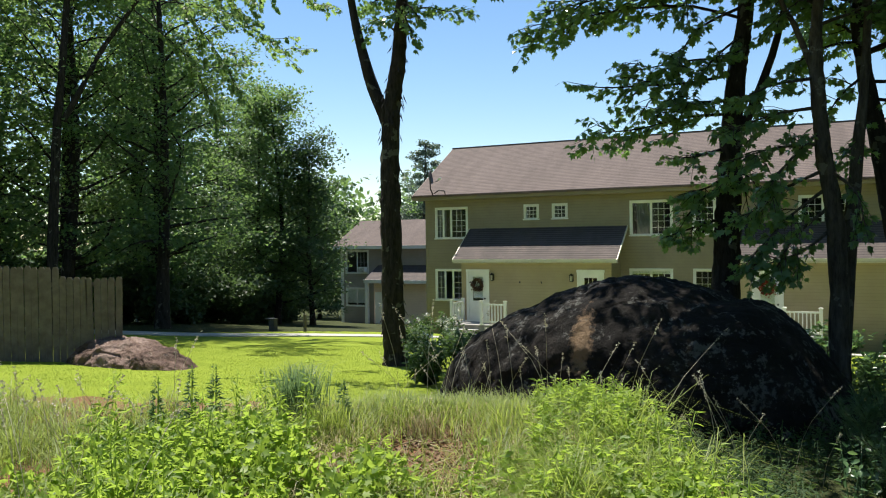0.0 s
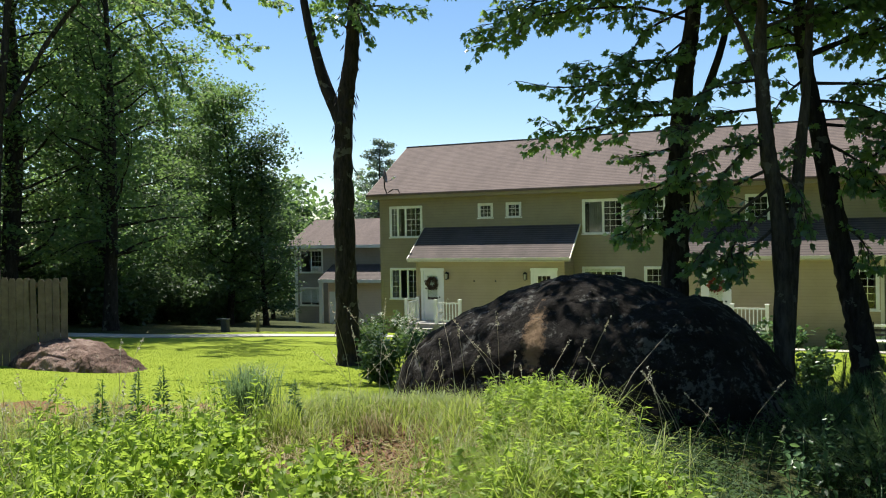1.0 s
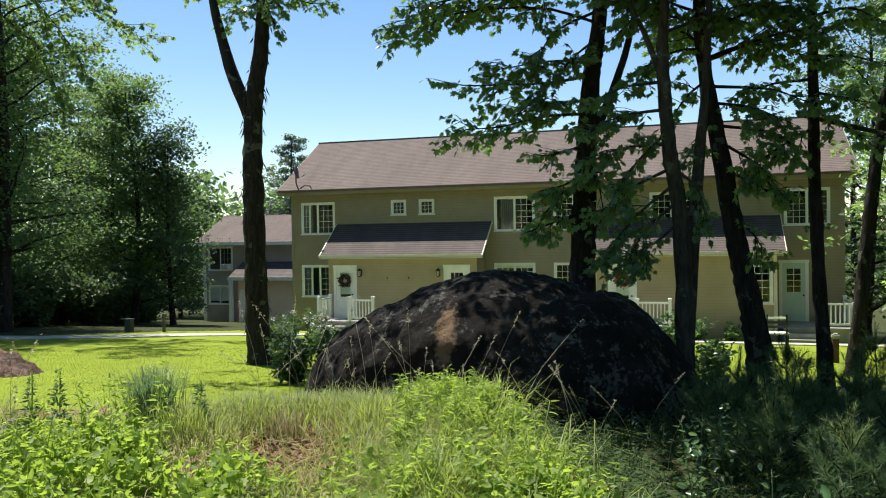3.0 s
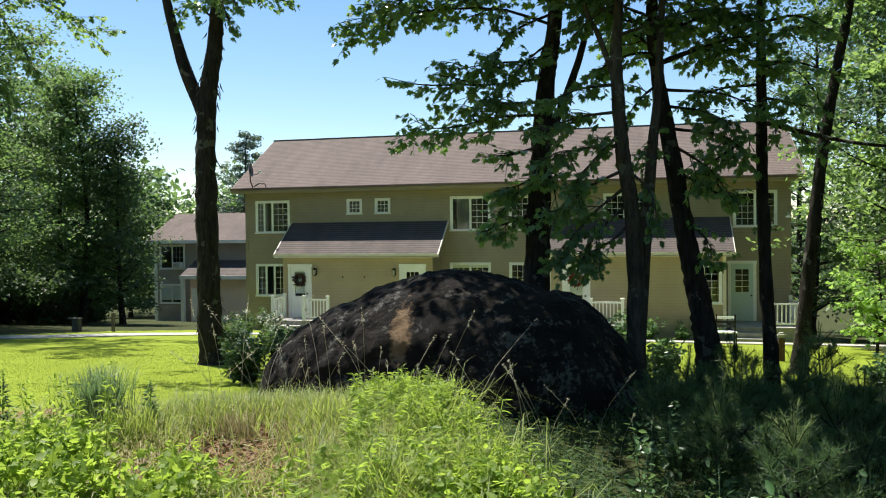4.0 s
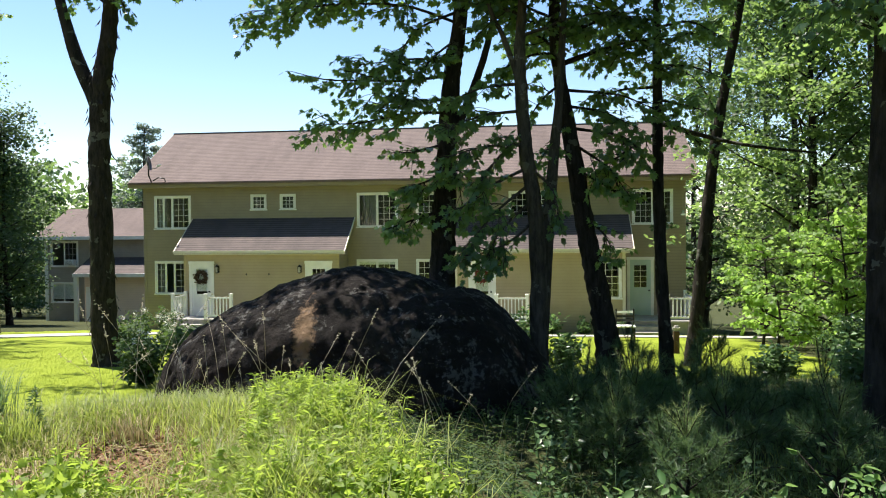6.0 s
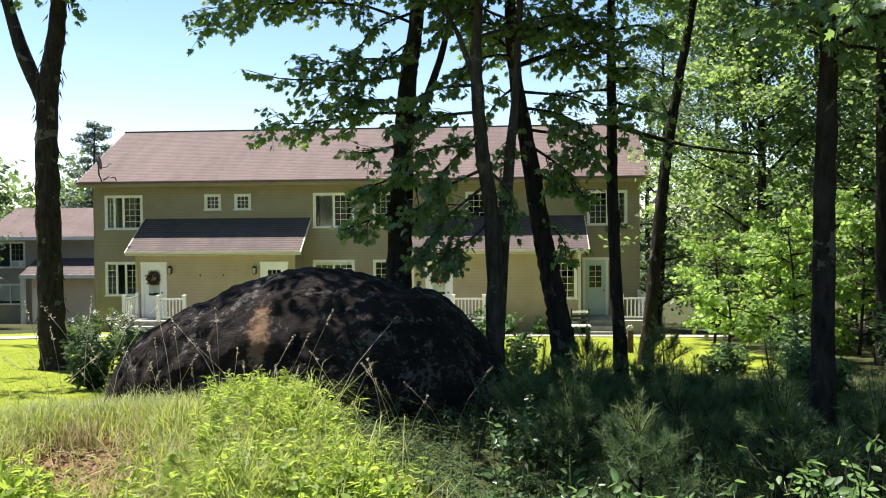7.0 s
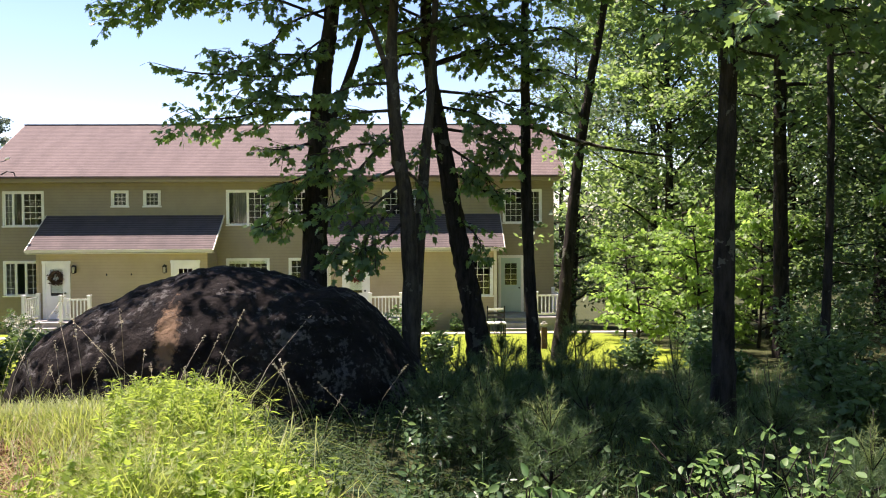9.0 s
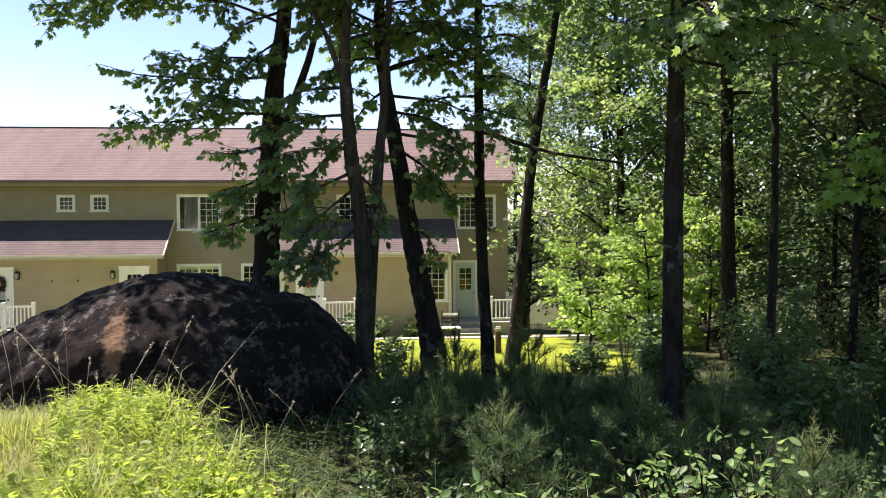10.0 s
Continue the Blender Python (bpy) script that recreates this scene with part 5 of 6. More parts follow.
# the last two stand out of view, added to shade the right foreground
RIGHT = [(8.6, 27, 13, 4.0, 0.6), (10.5, 23, 13, 3.8, 0.8), (9.5, 33, 15, 4.5, 0.6), (13, 28, 15, 4.5, 1), (13.5, 20.5, 14, 4.2, 1.5), (16.5, 25, 16, 5, 1.5), (12, 16, 13, 4, 2), (16, 16.5, 15, 4.5, 2),
         (14, 36, 17, 5, 1), (19, 32, 17, 5, 1.5), (20.5, 21, 16, 5, 2), (10, 12.5, 13, 3.8, 3), (14.5, 11.5, 14, 4.5, 2.5), (22, 14, 16, 5, 2), (8, 41, 16, 4.5, 1), (12, 45, 16, 5, 1), (18, 42, 17, 5, 1), (25, 36, 17, 5, 1), (26, 26, 17, 5, 1.5), (9.5, 50, 15, 5, 1),
         (31, 20, 17, 6, 0.5), (32, 30, 17, 6, 0.5), (27, 44, 17, 6, 0.5), (22.5, 50, 17, 6, 0.5), (24, 19, 16, 5.5, 0.5), (7.5, 3.0, 13, 4.2, 4.5), (9.6, 7.6, 13, 4.2, 4.0)]
# sunlit leaf colour at the wood's edge, shaded colour for its interior
for k, (x, y, h, cr, cf) in enumerate(RIGHT):
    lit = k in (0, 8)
    woods_tree(x, y, h, cr, cf, 17000 if k in (0, 1, 2, 3, 4, 6, 7) else 9000 if x < 22 else 7500, 0.15 if y < 26 else 0.2 if x < 22 else 0.4, M_FOREST_LIT if lit else (M_FOREST if k in (1, 3, 15) else M_FOREST_SHADED), 200 + k, clump=0.85, limbs=36)
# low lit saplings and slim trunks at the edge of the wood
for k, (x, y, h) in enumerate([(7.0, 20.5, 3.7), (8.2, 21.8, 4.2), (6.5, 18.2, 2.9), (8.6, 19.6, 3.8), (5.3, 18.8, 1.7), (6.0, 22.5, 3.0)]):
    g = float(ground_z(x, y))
    tree("sapling", "young light-green sapling at the edge of the woods", [(x, y, g - 0.1), (x + 0.1, y, g + h * 0.5), (x, y + 0.1, g + h)], 0.04, 0.012, g + 0.5, 0.5, 0, 0, DIAMOND, 0.1, M_YOUNG_LIT, M_BARK, 300 + k, spray_size=0.125, around=(int(5 + 3 * h), g + 0.4, g + h * 0.98, 0.55 + 0.17 * h))
for k, (x, y) in enumerate([(6.2, 11.8), (9.3, 14.6), (11.8, 18.4), (12.2, 20.1), (7.4, 10.3), (10.8, 15.2)]):
    g = float(ground_z(x, y))
    tree("young_tree", "slim dark trunk in the shade of the woods", [(x, y, g - 0.2), (x + 0.1, y, g + 4), (x, y + 0.2, g + 10)], 0.07 + 0.012 * (k % 3), 0.03, g + 4.5, 2.2, 8, 2600, DIAMOND, 0.16, M_FOREST, M_BARK, 340 + k, clump=0.8)
# the forked trunk behind the fence
tl = [(-23.62, 18.38, 0.2), (-23.69, 18.38, 2.77), (-23.59, 18.54, 6.96), (-23.42, 18.74, 10.02)]
tree("maple_tree", "dark trunk with a long rising limb behind the fence", up_to(tl, 17, 0, 0.5), 0.2, 0.05, 12, 3.2, 10, 6000, DIAMOND, 0.16, M_FOREST_LIT, M_BARK, 61, clump=1.0, spray_size=0.16, gap=0.16, around=(8, 11.5, 15, 2.4),
     forks=[([(-23.44, 18.69, 7.65), (-23.00, 19.25, 9.03), (-22.66, 19.66, 10.15), (-21.85, 20.56, 12.03), (-21.00, 21.50, 14.15)], 0.11, 0.05)],
     extra=[[(-21.75, 20.62, 12.03), (-20.00, 22.75, 11.90), (-18.50, 24.50, 10.65)], [(-21.50, 21.00, 12.90), (-20.50, 22.50, 10.90), (-19.50, 23.50, 8.65)], [(-21.00, 21.50, 14.15), (-18.75, 23.75, 13.40), (-17.12, 25.00, 12.15)], [(-22.00, 20.50, 11.65), (-21.00, 22.00, 10.15), (-20.50, 22.75, 8.40)], [(-21.0, 21.5, 14.15), (-18.5, 21.4, 12.6), (-16.3, 20.2, 10.9)], [(-20.5, 21.3, 13.6), (-18.0, 20.6, 11.8), (-15.6, 18.8, 11.0)]])
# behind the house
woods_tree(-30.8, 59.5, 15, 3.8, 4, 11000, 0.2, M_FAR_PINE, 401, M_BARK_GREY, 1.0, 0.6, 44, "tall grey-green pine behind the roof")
for k, (x, y, h) in enumerate([(-36, 66, 9), (-31, 70, 9.5), (-27, 66, 9), (-42, 60, 11), (-22, 72, 9), (-46, 54, 13), (-17, 68, 8), (-48, 46, 18)]):
    woods_tree(x, y, h, 5, 1, 10000, 0.42, M_FOREST, 410 + k, clump=1.4, limbs=28)

# far woods all round, one mass of foliage
fr_ = np.random.default_rng(5)
cs, rs = [], []
for k in range(900):
    a = fr_.uniform(0, 2 * np.pi)
    d = fr_.uniform(75, 130)
    x, y = d * math.sin(a), 15 + d * math.cos(a)
    for _ in range(3):
        cs.append((x + fr_.normal(0, 2.5), y + fr_.normal(0, 2.5), float(ground_z(x, y)) + fr_.uniform(0, 14.0)))
        rs.append(fr_.uniform(2.5, 4.5))
v, t = clumps_to_leaves(cs, rs, 36, 0.95, fr_, DIAMOND, 0.8, 0.9)
tagged(arrays_mesh("far_woods", v, t, M_FOREST), "distant green woods round the place", "woods", kind="stuff")
# unseen woods added behind the viewer, to keep the light of that side weak and green
for k, (x, y, h) in enumerate([(-12, -14, 15), (-3, -16, 16), (6, -13, 15), (14, -8, 15), (-20, -8, 16), (15, 2, 14)]):
    woods_tree(x, y, h, 5, 1.5, 3000, 0.45, M_FOREST, 450 + k, clump=1.4, limbs=20)


# ---- low growth ----
def fan_points(n, a0, a1, d0, d1, r_):
    """Points on the ground between two bearings (degrees from straight ahead, right positive) and two distances."""
    a = np.radians(r_.uniform(a0, a1, n))
    d = np.sqrt(r_.uniform(d0 ** 2, d1 ** 2, n))
    x, y = d * np.sin(a), d * np.cos(a)
    return np.stack([x, y, ground_z(x, y)], 1)


def patchy(p, scale, level, r_, soft=0.12):
    keep = np.array([noise.noise(Vector((q[0] * scale, q[1] * scale, 3.0))) for q in p])
    return keep + r_.normal(0, soft, len(p)) > level


def inside_boulder(p):
    return ((p[:, 0] + 2.5) / 3.3) ** 2 + ((p[:, 1] - 11.3) / 1.9) ** 2 < 1


def inside_small(p):
    return ((p[:, 0] + 13.1) / 1.6) ** 2 + ((p[:, 1] - 12.0) / 0.7) ** 2 < 1


def past_edge(p):
    """How far points lie past the leafy edge of the bank, over the hollow."""
    return hollow(p[:, 0], p[:, 1]) + 0.25 - 0.1 * (np.hypot(p[:, 0], p[:, 1]) - 4.5)


def on_bank(p, r_):
    h = past_edge(p) + r_.normal(0, 0.1, len(p))
    bear, dist = np.degrees(np.arctan2(p[:, 0], p[:, 1])), np.hypot(p[:, 0], p[:, 1])
    bare = np.exp(-(((bear + 27.5) / 4.6) ** 4 + ((dist - 6.0) / 1.05) ** 4))
    bare = np.maximum(bare, 0.75 * np.exp(-(((bear + 27) / 5.0) ** 4 + ((dist - 4.6) / 0.8) ** 4)))
    bare = np.maximum(bare, np.exp(-(((bear + 46) / 9.0) ** 4 + ((dist - 8.9) / 0.9) ** 4)))
    return (h < -0.04) & (r_.uniform(0, 1, len(p)) > 0.97 * bare)


gr = np.random.default_rng(11)
# mown lawn blades
p = fan_points(150000, -58, 14, 9.5, 24, gr)
d = -0.3 * p[:, 0] + 0.954 * p[:, 1]
p = p[(d > 10.3 + gr.normal(0, 0.5, len(d))) & ~inside_boulder(p) & ~inside_small(p)]
v, t = scatter(NEEDLE, p - (0, 0, 0.005), aligned(gr.normal(0, 0.5, (len(p), 3)) + (0, 0, 1.0), gr.normal(0, 1, (len(p), 3)) + (0, -1, 0)), gr.uniform(0.02, 0.042, len(p)))
v = v.reshape(-1, 3, 3)
v[:, 1] += (v[:, 1] - v[:, 0]) * 9
v = v.reshape(-1, 3)
tagged(arrays_mesh("lawn_grass", v, t, M_LAWN), "short bright green mown grass", "grass", kind="stuff")
# rough meadow grass over the bank
clump_at = np.repeat(fan_points(2300, -62, 12, 3.2, 10.0, gr), 30, axis=0)
clump_at[:, :2] += gr.normal(0, 0.075, (len(clump_at), 2))
clump_at[:, 2] = ground_z(clump_at[:, 0], clump_at[:, 1])
p = np.concatenate([fan_points(58000, -62, 12, 3.2, 10.0, gr), clump_at])
d = -0.3 * p[:, 0] + 0.954 * p[:, 1]
right = smooth(-30, -8, np.degrees(np.arctan2(p[:, 0], p[:, 1])))
keep = (d < 9.4 + 0.6 * np.sin(p[:, 0] * 3)) & patchy(p, 1.1, -0.1, gr) & ~inside_boulder(p) & on_bank(p, gr)
p, right = p[keep], right[keep]
h = gr.uniform(0.1, 0.42, len(p)) * (0.75 + 0.4 * right) * (1 - 0.6 * smooth(8.2, 9.4, d[keep]))
h *= np.array([0.95 + 0.9 * noise.noise(Vector((q[0] * 1.9, q[1] * 1.9, 8.0))) for q in p]).clip(0.35, 1.6)
v, t = blades(p, h, gr.uniform(0.003, 0.008, len(p)), gr.uniform(0.3, 1.9, len(p)), gr)
tagged(arrays_mesh("meadow_grass", v, t, M_GRASS), "tall bright green wild grass on the bank", "grass", kind="stuff")
# the taller grass along the crest, before the boulder
p = fan_points(15000, -31, -7, 6.9, 8.5, gr)
p = p[~inside_boulder(p) & on_bank(p, gr)]
v, t = blades(p, gr.uniform(0.12, 0.34, len(p)), gr.uniform(0.004, 0.008, len(p)), gr.uniform(0.3, 1.3, len(p)), gr)
tagged(arrays_mesh("crest_grass", v, t, M_GRASS), "tall arching grass along the crest of the bank", "grass", kind="stuff")
p = fan_points(26000, -42, -8, 3.6, 9.0, gr)
keep = patchy(p, 0.75, 0.0, gr, 0.3) & ~inside_boulder(p) & on_bank(p, gr) & (-0.3 * p[:, 0] + 0.954 * p[:, 1] < 9.2)
p = p[keep]
v, t = blades(p, gr.uniform(0.08, 0.3, len(p)), gr.uniform(0.003, 0.006, len(p)), gr.uniform(0.5, 1.7, len(p)), gr)
tagged(arrays_mesh("dry_grass", v, t, M_STRAW), "dry straw-coloured grass among the green", "grass", kind="stuff")
# short trodden grass round the standpoint
p = np.concatenate([fan_points(9000, -62, 12, 0.3, 3.2, gr), fan_points(14000, 12, 298, 0.3, 9.0, gr)])
p = p[patchy(p, 0.8, -0.15, gr)]
v, t = blades(p, gr.uniform(0.05, 0.16, len(p)), gr.uniform(0.005, 0.01, len(p)), gr.uniform(0.3, 1.2, len(p)), gr)
tagged(arrays_mesh("verge_grass", v, t, M_GRASS), "short patchy grass on the verge", "grass", kind="stuff")
# grass in the shade, darkened by colour too: it takes the shrub leaf
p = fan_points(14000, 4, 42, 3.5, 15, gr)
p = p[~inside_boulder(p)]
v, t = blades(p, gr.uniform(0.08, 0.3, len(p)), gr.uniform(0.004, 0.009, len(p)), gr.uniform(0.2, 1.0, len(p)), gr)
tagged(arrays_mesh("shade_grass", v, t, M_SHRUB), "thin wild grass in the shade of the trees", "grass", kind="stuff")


def weeds(n, a0, a1, d0, d1, hmin, hmax, leaf, size, mat, name, label, r_, per=26, level=-0.2, spread=0.10, upright=0.55, where=None):
    """Upright leafy stems, leaves in whorls to the top."""
    p = fan_points(n, a0, a1, d0, d1, r_)
    ok = patchy(p, 0.7, level, r_) & ~inside_boulder(p)
    if where:
        far = past_edge(p)
        p = p[ok & (far > where[0]) & (far < where[1])]
    else:
        p = p[ok & on_bank(p, r_)]
    pos, rot, sz, stems = [], [], [], []
    for q in p:
        hgt = r_.uniform(hmin, hmax)
        lean = r_.normal(0, 0.12, 2)
        top = q + np.array([lean[0] * hgt, lean[1] * hgt, hgt])
        stems.append(tube_arrays([q, (q + top) / 2, top], [0.005, 0.004, 0.002], 3))
        u = r_.uniform(0.15, 1.0, per)
        a = r_.uniform(0, 2 * np.pi, per)
        out = spread * (1.15 - u) * r_.uniform(0.1, 1.0, per)
        c = q + (top - q) * u[:, None] + np.stack([np.cos(a) * out, np.sin(a) * out, np.zeros(per)], 1)
        pos.append(c)
        rot.append(turns(per, r_, upright, a - np.pi / 2))
        sz.append(size * r_.uniform(0.6, 1.2, per) * (1.2 - 0.6 * u))
    v, t = scatter(leaf, np.concatenate(pos), np.concatenate(rot), np.concatenate(sz))
    sv, st = joined(stems)
    v, t = joined([(v, t), (sv, st)])
    return tagged(arrays_mesh(name, v, t, mat), label, "weeds", kind="stuff")


wr = np.random.default_rng(12)
weeds(230, -62, -43, 3.3, 5.8, 0.15, 0.42, OVAL_LEAF, 0.085, M_WEED, "broadleaf_weeds", "bright yellow-green leafy weeds", wr, 30, -0.1, 0.15, 0.7)
weeds(190, -49, -37, 3.3, 6.0, 0.2, 0.46, OVAL_LEAF, 0.085, M_WEED, "broadleaf_weeds", "bright yellow-green leafy weeds", wr, 34, -0.2, 0.16, 0.75)
weeds(230, -50, -37, 3.3, 6.0, 0.2, 0.48, MAPLE_LEAF, 0.088, M_WEED, "broadleaf_weeds", "bright green lobed broadleaf weeds", wr, 34, -0.15, 0.18, 0.8)
weeds(170, -38, -29, 3.3, 5.1, 0.15, 0.42, MAPLE_LEAF, 0.088, M_WEED, "broadleaf_weeds", "bright green lobed broadleaf weeds", wr, 30, -0.15, 0.16, 0.8)
weeds(90, -52, -36, 3.8, 6.6, 0.4, 0.75, LANCE, 0.1, M_WEED, "tall_weeds", "tall upright leafy weed stems", wr, 44, 0.0, 0.12, 0.7)
weeds(60, -33, -23, 4.7, 5.6, 0.15, 0.4, LANCE, 0.13, M_WEED, "tall_weeds", "small leafy weed shoots on the bare bank", wr, 34, -0.3, 0.12, 0.7)
weeds(200, -24, 4, 3.4, 5.4, 0.15, 0.4, MAPLE_LEAF, 0.09, M_WEED, "broadleaf_weeds", "bright green lobed broadleaf weeds", wr, 24, 0.0, 0.13, 0.4)
weeds(420, -17, 12, 3.8, 8.4, 0.2, 0.45, LANCE, 0.1, M_WEED, "narrowleaf_weeds", "leafy upright narrow-leaved weeds", wr, 34, -0.15, 0.08)
weeds(520, -20, 6, 4.2, 8.2, 0.25, 0.5, LANCE, 0.1, M_WEED, "narrowleaf_weeds", "lush upright narrow-leaved weeds at the edge of the bank", wr, 52, -0.1, 0.08)
weeds(340, -14, 8, 3.7, 7.4, 0.28, 0.55, OVAL_LEAF, 0.085, M_WEED, "broadleaf_weeds", "bright yellow-green leafy weeds", wr, 36, -0.15, 0.11)
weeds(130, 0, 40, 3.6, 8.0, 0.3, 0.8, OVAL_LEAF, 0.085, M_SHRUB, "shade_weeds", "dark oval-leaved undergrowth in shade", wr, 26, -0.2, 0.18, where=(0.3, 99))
# the hollow's ground cover takes the leaf copy with painted shade
weeds(480, -12, 16, 4.6, 9.6, 0.12, 0.34, LANCE, 0.09, M_SHRUB_SHADED, "shade_weeds", "low dark ground cover in the shaded hollow", wr, 22, -0.6, 0.16, where=(0.05, 3.0))
weeds(520, -18, 4, 4.0, 8.4, 0.3, 0.58, LANCE, 0.085, M_WEED, "narrowleaf_weeds", "bushy narrow-leaved weeds along the edge of the bank", wr, 60, -0.5, 0.13, where=(-0.4, 0.0))
weeds(260, -18, 6, 3.9, 8.0, 0.25, 0.5, OVAL_LEAF, 0.085, M_WEED, "broadleaf_weeds", "leafy weeds along the edge of the bank", wr, 34, -0.4, 0.14, where=(-0.4, 0.03))


# dead leaves, needles and sticks on the bare patch
lr = np.random.default_rng(14)
p = fan_points(4000, -34, -20, 4.4, 7.4, lr) + (0, 0, 0.015)
p = np.concatenate([p, fan_points(2600, -56, -35, 7.8, 10.0, lr) + (0, 0, 0.012)])
v, t = scatter(OVAL_LEAF, p, turns(len(p), lr, 0.35), lr.uniform(0.03, 0.075, len(p)))
tagged(arrays_mesh("leaf_litter", v, t, M_LITTER), "dead brown leaves lying on the bare bank", "leaf litter", kind="stuff")
sticks = []
for q in fan_points(46, -33, -21, 4.2, 6.6, lr):
    a, ln = lr.uniform(0, 2 * np.pi), lr.uniform(0.12, 0.4)
    e = np.array([math.cos(a), math.sin(a), lr.uniform(0.0, 0.5)]) * ln
    sticks.append(tube_arrays([q + (0, 0, 0.01), q + e * 0.5 + (0, 0, 0.02), q + e + (0, 0, 0.01)], [0.005, 0.004, 0.003], 4))
tagged(arrays_mesh("fallen_sticks", *joined(sticks), M_STRAW), "thin dry sticks on the bare bank", "sticks", kind="stuff")


def seed_grass(n, a0, a1, d0, d1, hmin, hmax, r_, name, label):
    p = fan_points(n, a0, a1, d0, d1, r_)
    p = p[~inside_boulder(p)]
    pieces = []
    heads, rots, sizes = [], [], []
    for q in p:
        hgt = r_.uniform(hmin, hmax)
        lean = r_.normal(0, 0.3, 2)
        ln = spline([q, q + (lean[0] * 0.3 * hgt, lean[1] * 0.3 * hgt, hgt * 0.55), q + (lean[0] * hgt, lean[1] * hgt, hgt)], 6)
        pieces.append(tube_arrays(ln, np.linspace(0.0028, 0.0014, 6), 3))
        m = 22
        u = r_.uniform(0, 1, m)
        c = ln[-1] + (ln[-1] - ln[-2]) * (u * 0.8 - 0.5)[:, None] + r_.normal(0, 0.007, (m, 3)) * (1.1 - u)[:, None]
        heads.append(c)
        rots.append(turns(m, r_, 1.2))
        sizes.append(r_.uniform(0.010, 0.022, m))
    v, t = scatter(DIAMOND, np.concatenate(heads), np.concatenate(rots), np.concatenate(sizes))
    v, t = joined(pieces + [(v, t)])
    return tagged(arrays_mesh(name, v, t, M_SEED), label, "grass", kind="stuff")


seed_grass(42, -30, -8, 6.8, 8.6, 0.6, 1.1, wr, "seed_grass", "tall thin grass stalks with seed heads")
seed_grass(30, -60, -44, 4.0, 7.0, 0.5, 0.9, wr, "seed_grass", "tall thin grass stalks with seed heads")
seed_grass(9, -8, 2, 6.0, 8.0, 0.5, 0.9, wr, "seed_grass", "tall thin grass stalks with seed heads")


def tuft(x, y, n, h, mat, label, r_):
    q = np.array([x, y, float(ground_z(x, y))])
    p = q + r_.normal(0, 0.09, (n, 3)) * (1, 1, 0)
    v, t = blades(p, r_.uniform(0.6, 1.0, n) * h, np.full(n, 0.007), r_.uniform(0.15, 0.7, n), r_)
    tagged(arrays_mesh("grass_tuft", v, t, mat), label, "grass tuft")


tuft(-4.2, 5.65, 620, 0.68, M_BLUE_GRASS, "dense blue-green tuft of tall grass", wr)
tuft(-3.6, 5.2, 220, 0.5, M_GRASS, "arching green tuft of tall grass", wr)
tuft(-3.1, 5.9, 110, 0.26, M_STRAW, "dry straw-coloured grass tuft", wr)
tuft(-2.0, 6.2, 120, 0.26, M_STRAW, "dry straw-coloured grass tuft", wr)


def spike(x, y, h, r_):
    q = np.array([x, y, float(ground_z(x, y))])
    p = empty("dock_plant", "tall dark-green weed with a leafy spike", "weed", *q)
    arrays_mesh("stem", *tube_arrays([(0, 0, 0), (0.01, 0.01, h)], [0.008, 0.004], 5), M_WEED, p)
    n = 170
    u = r_.uniform(0.1, 1, n)
    a = r_.uniform(0, 2 * np.pi, n)
    c = np.stack([np.cos(a) * 0.03 * (1.1 - u), np.sin(a) * 0.03 * (1.1 - u), u * h], 1)
    arrays_mesh("leaf_spike", *scatter(LANCE, c, turns(n, r_, 0.7, a - np.pi / 2), 0.11 * (1.25 - u)), M_BLUE_GRASS, p)


for x, y, h in [(-4.3, 4.15, 0.66), (-4.7, 4.9, 0.62), (-4.9, 5.4, 0.58), (-3.7, 5.6, 0.5)]:
    spike(x, y, h, wr)


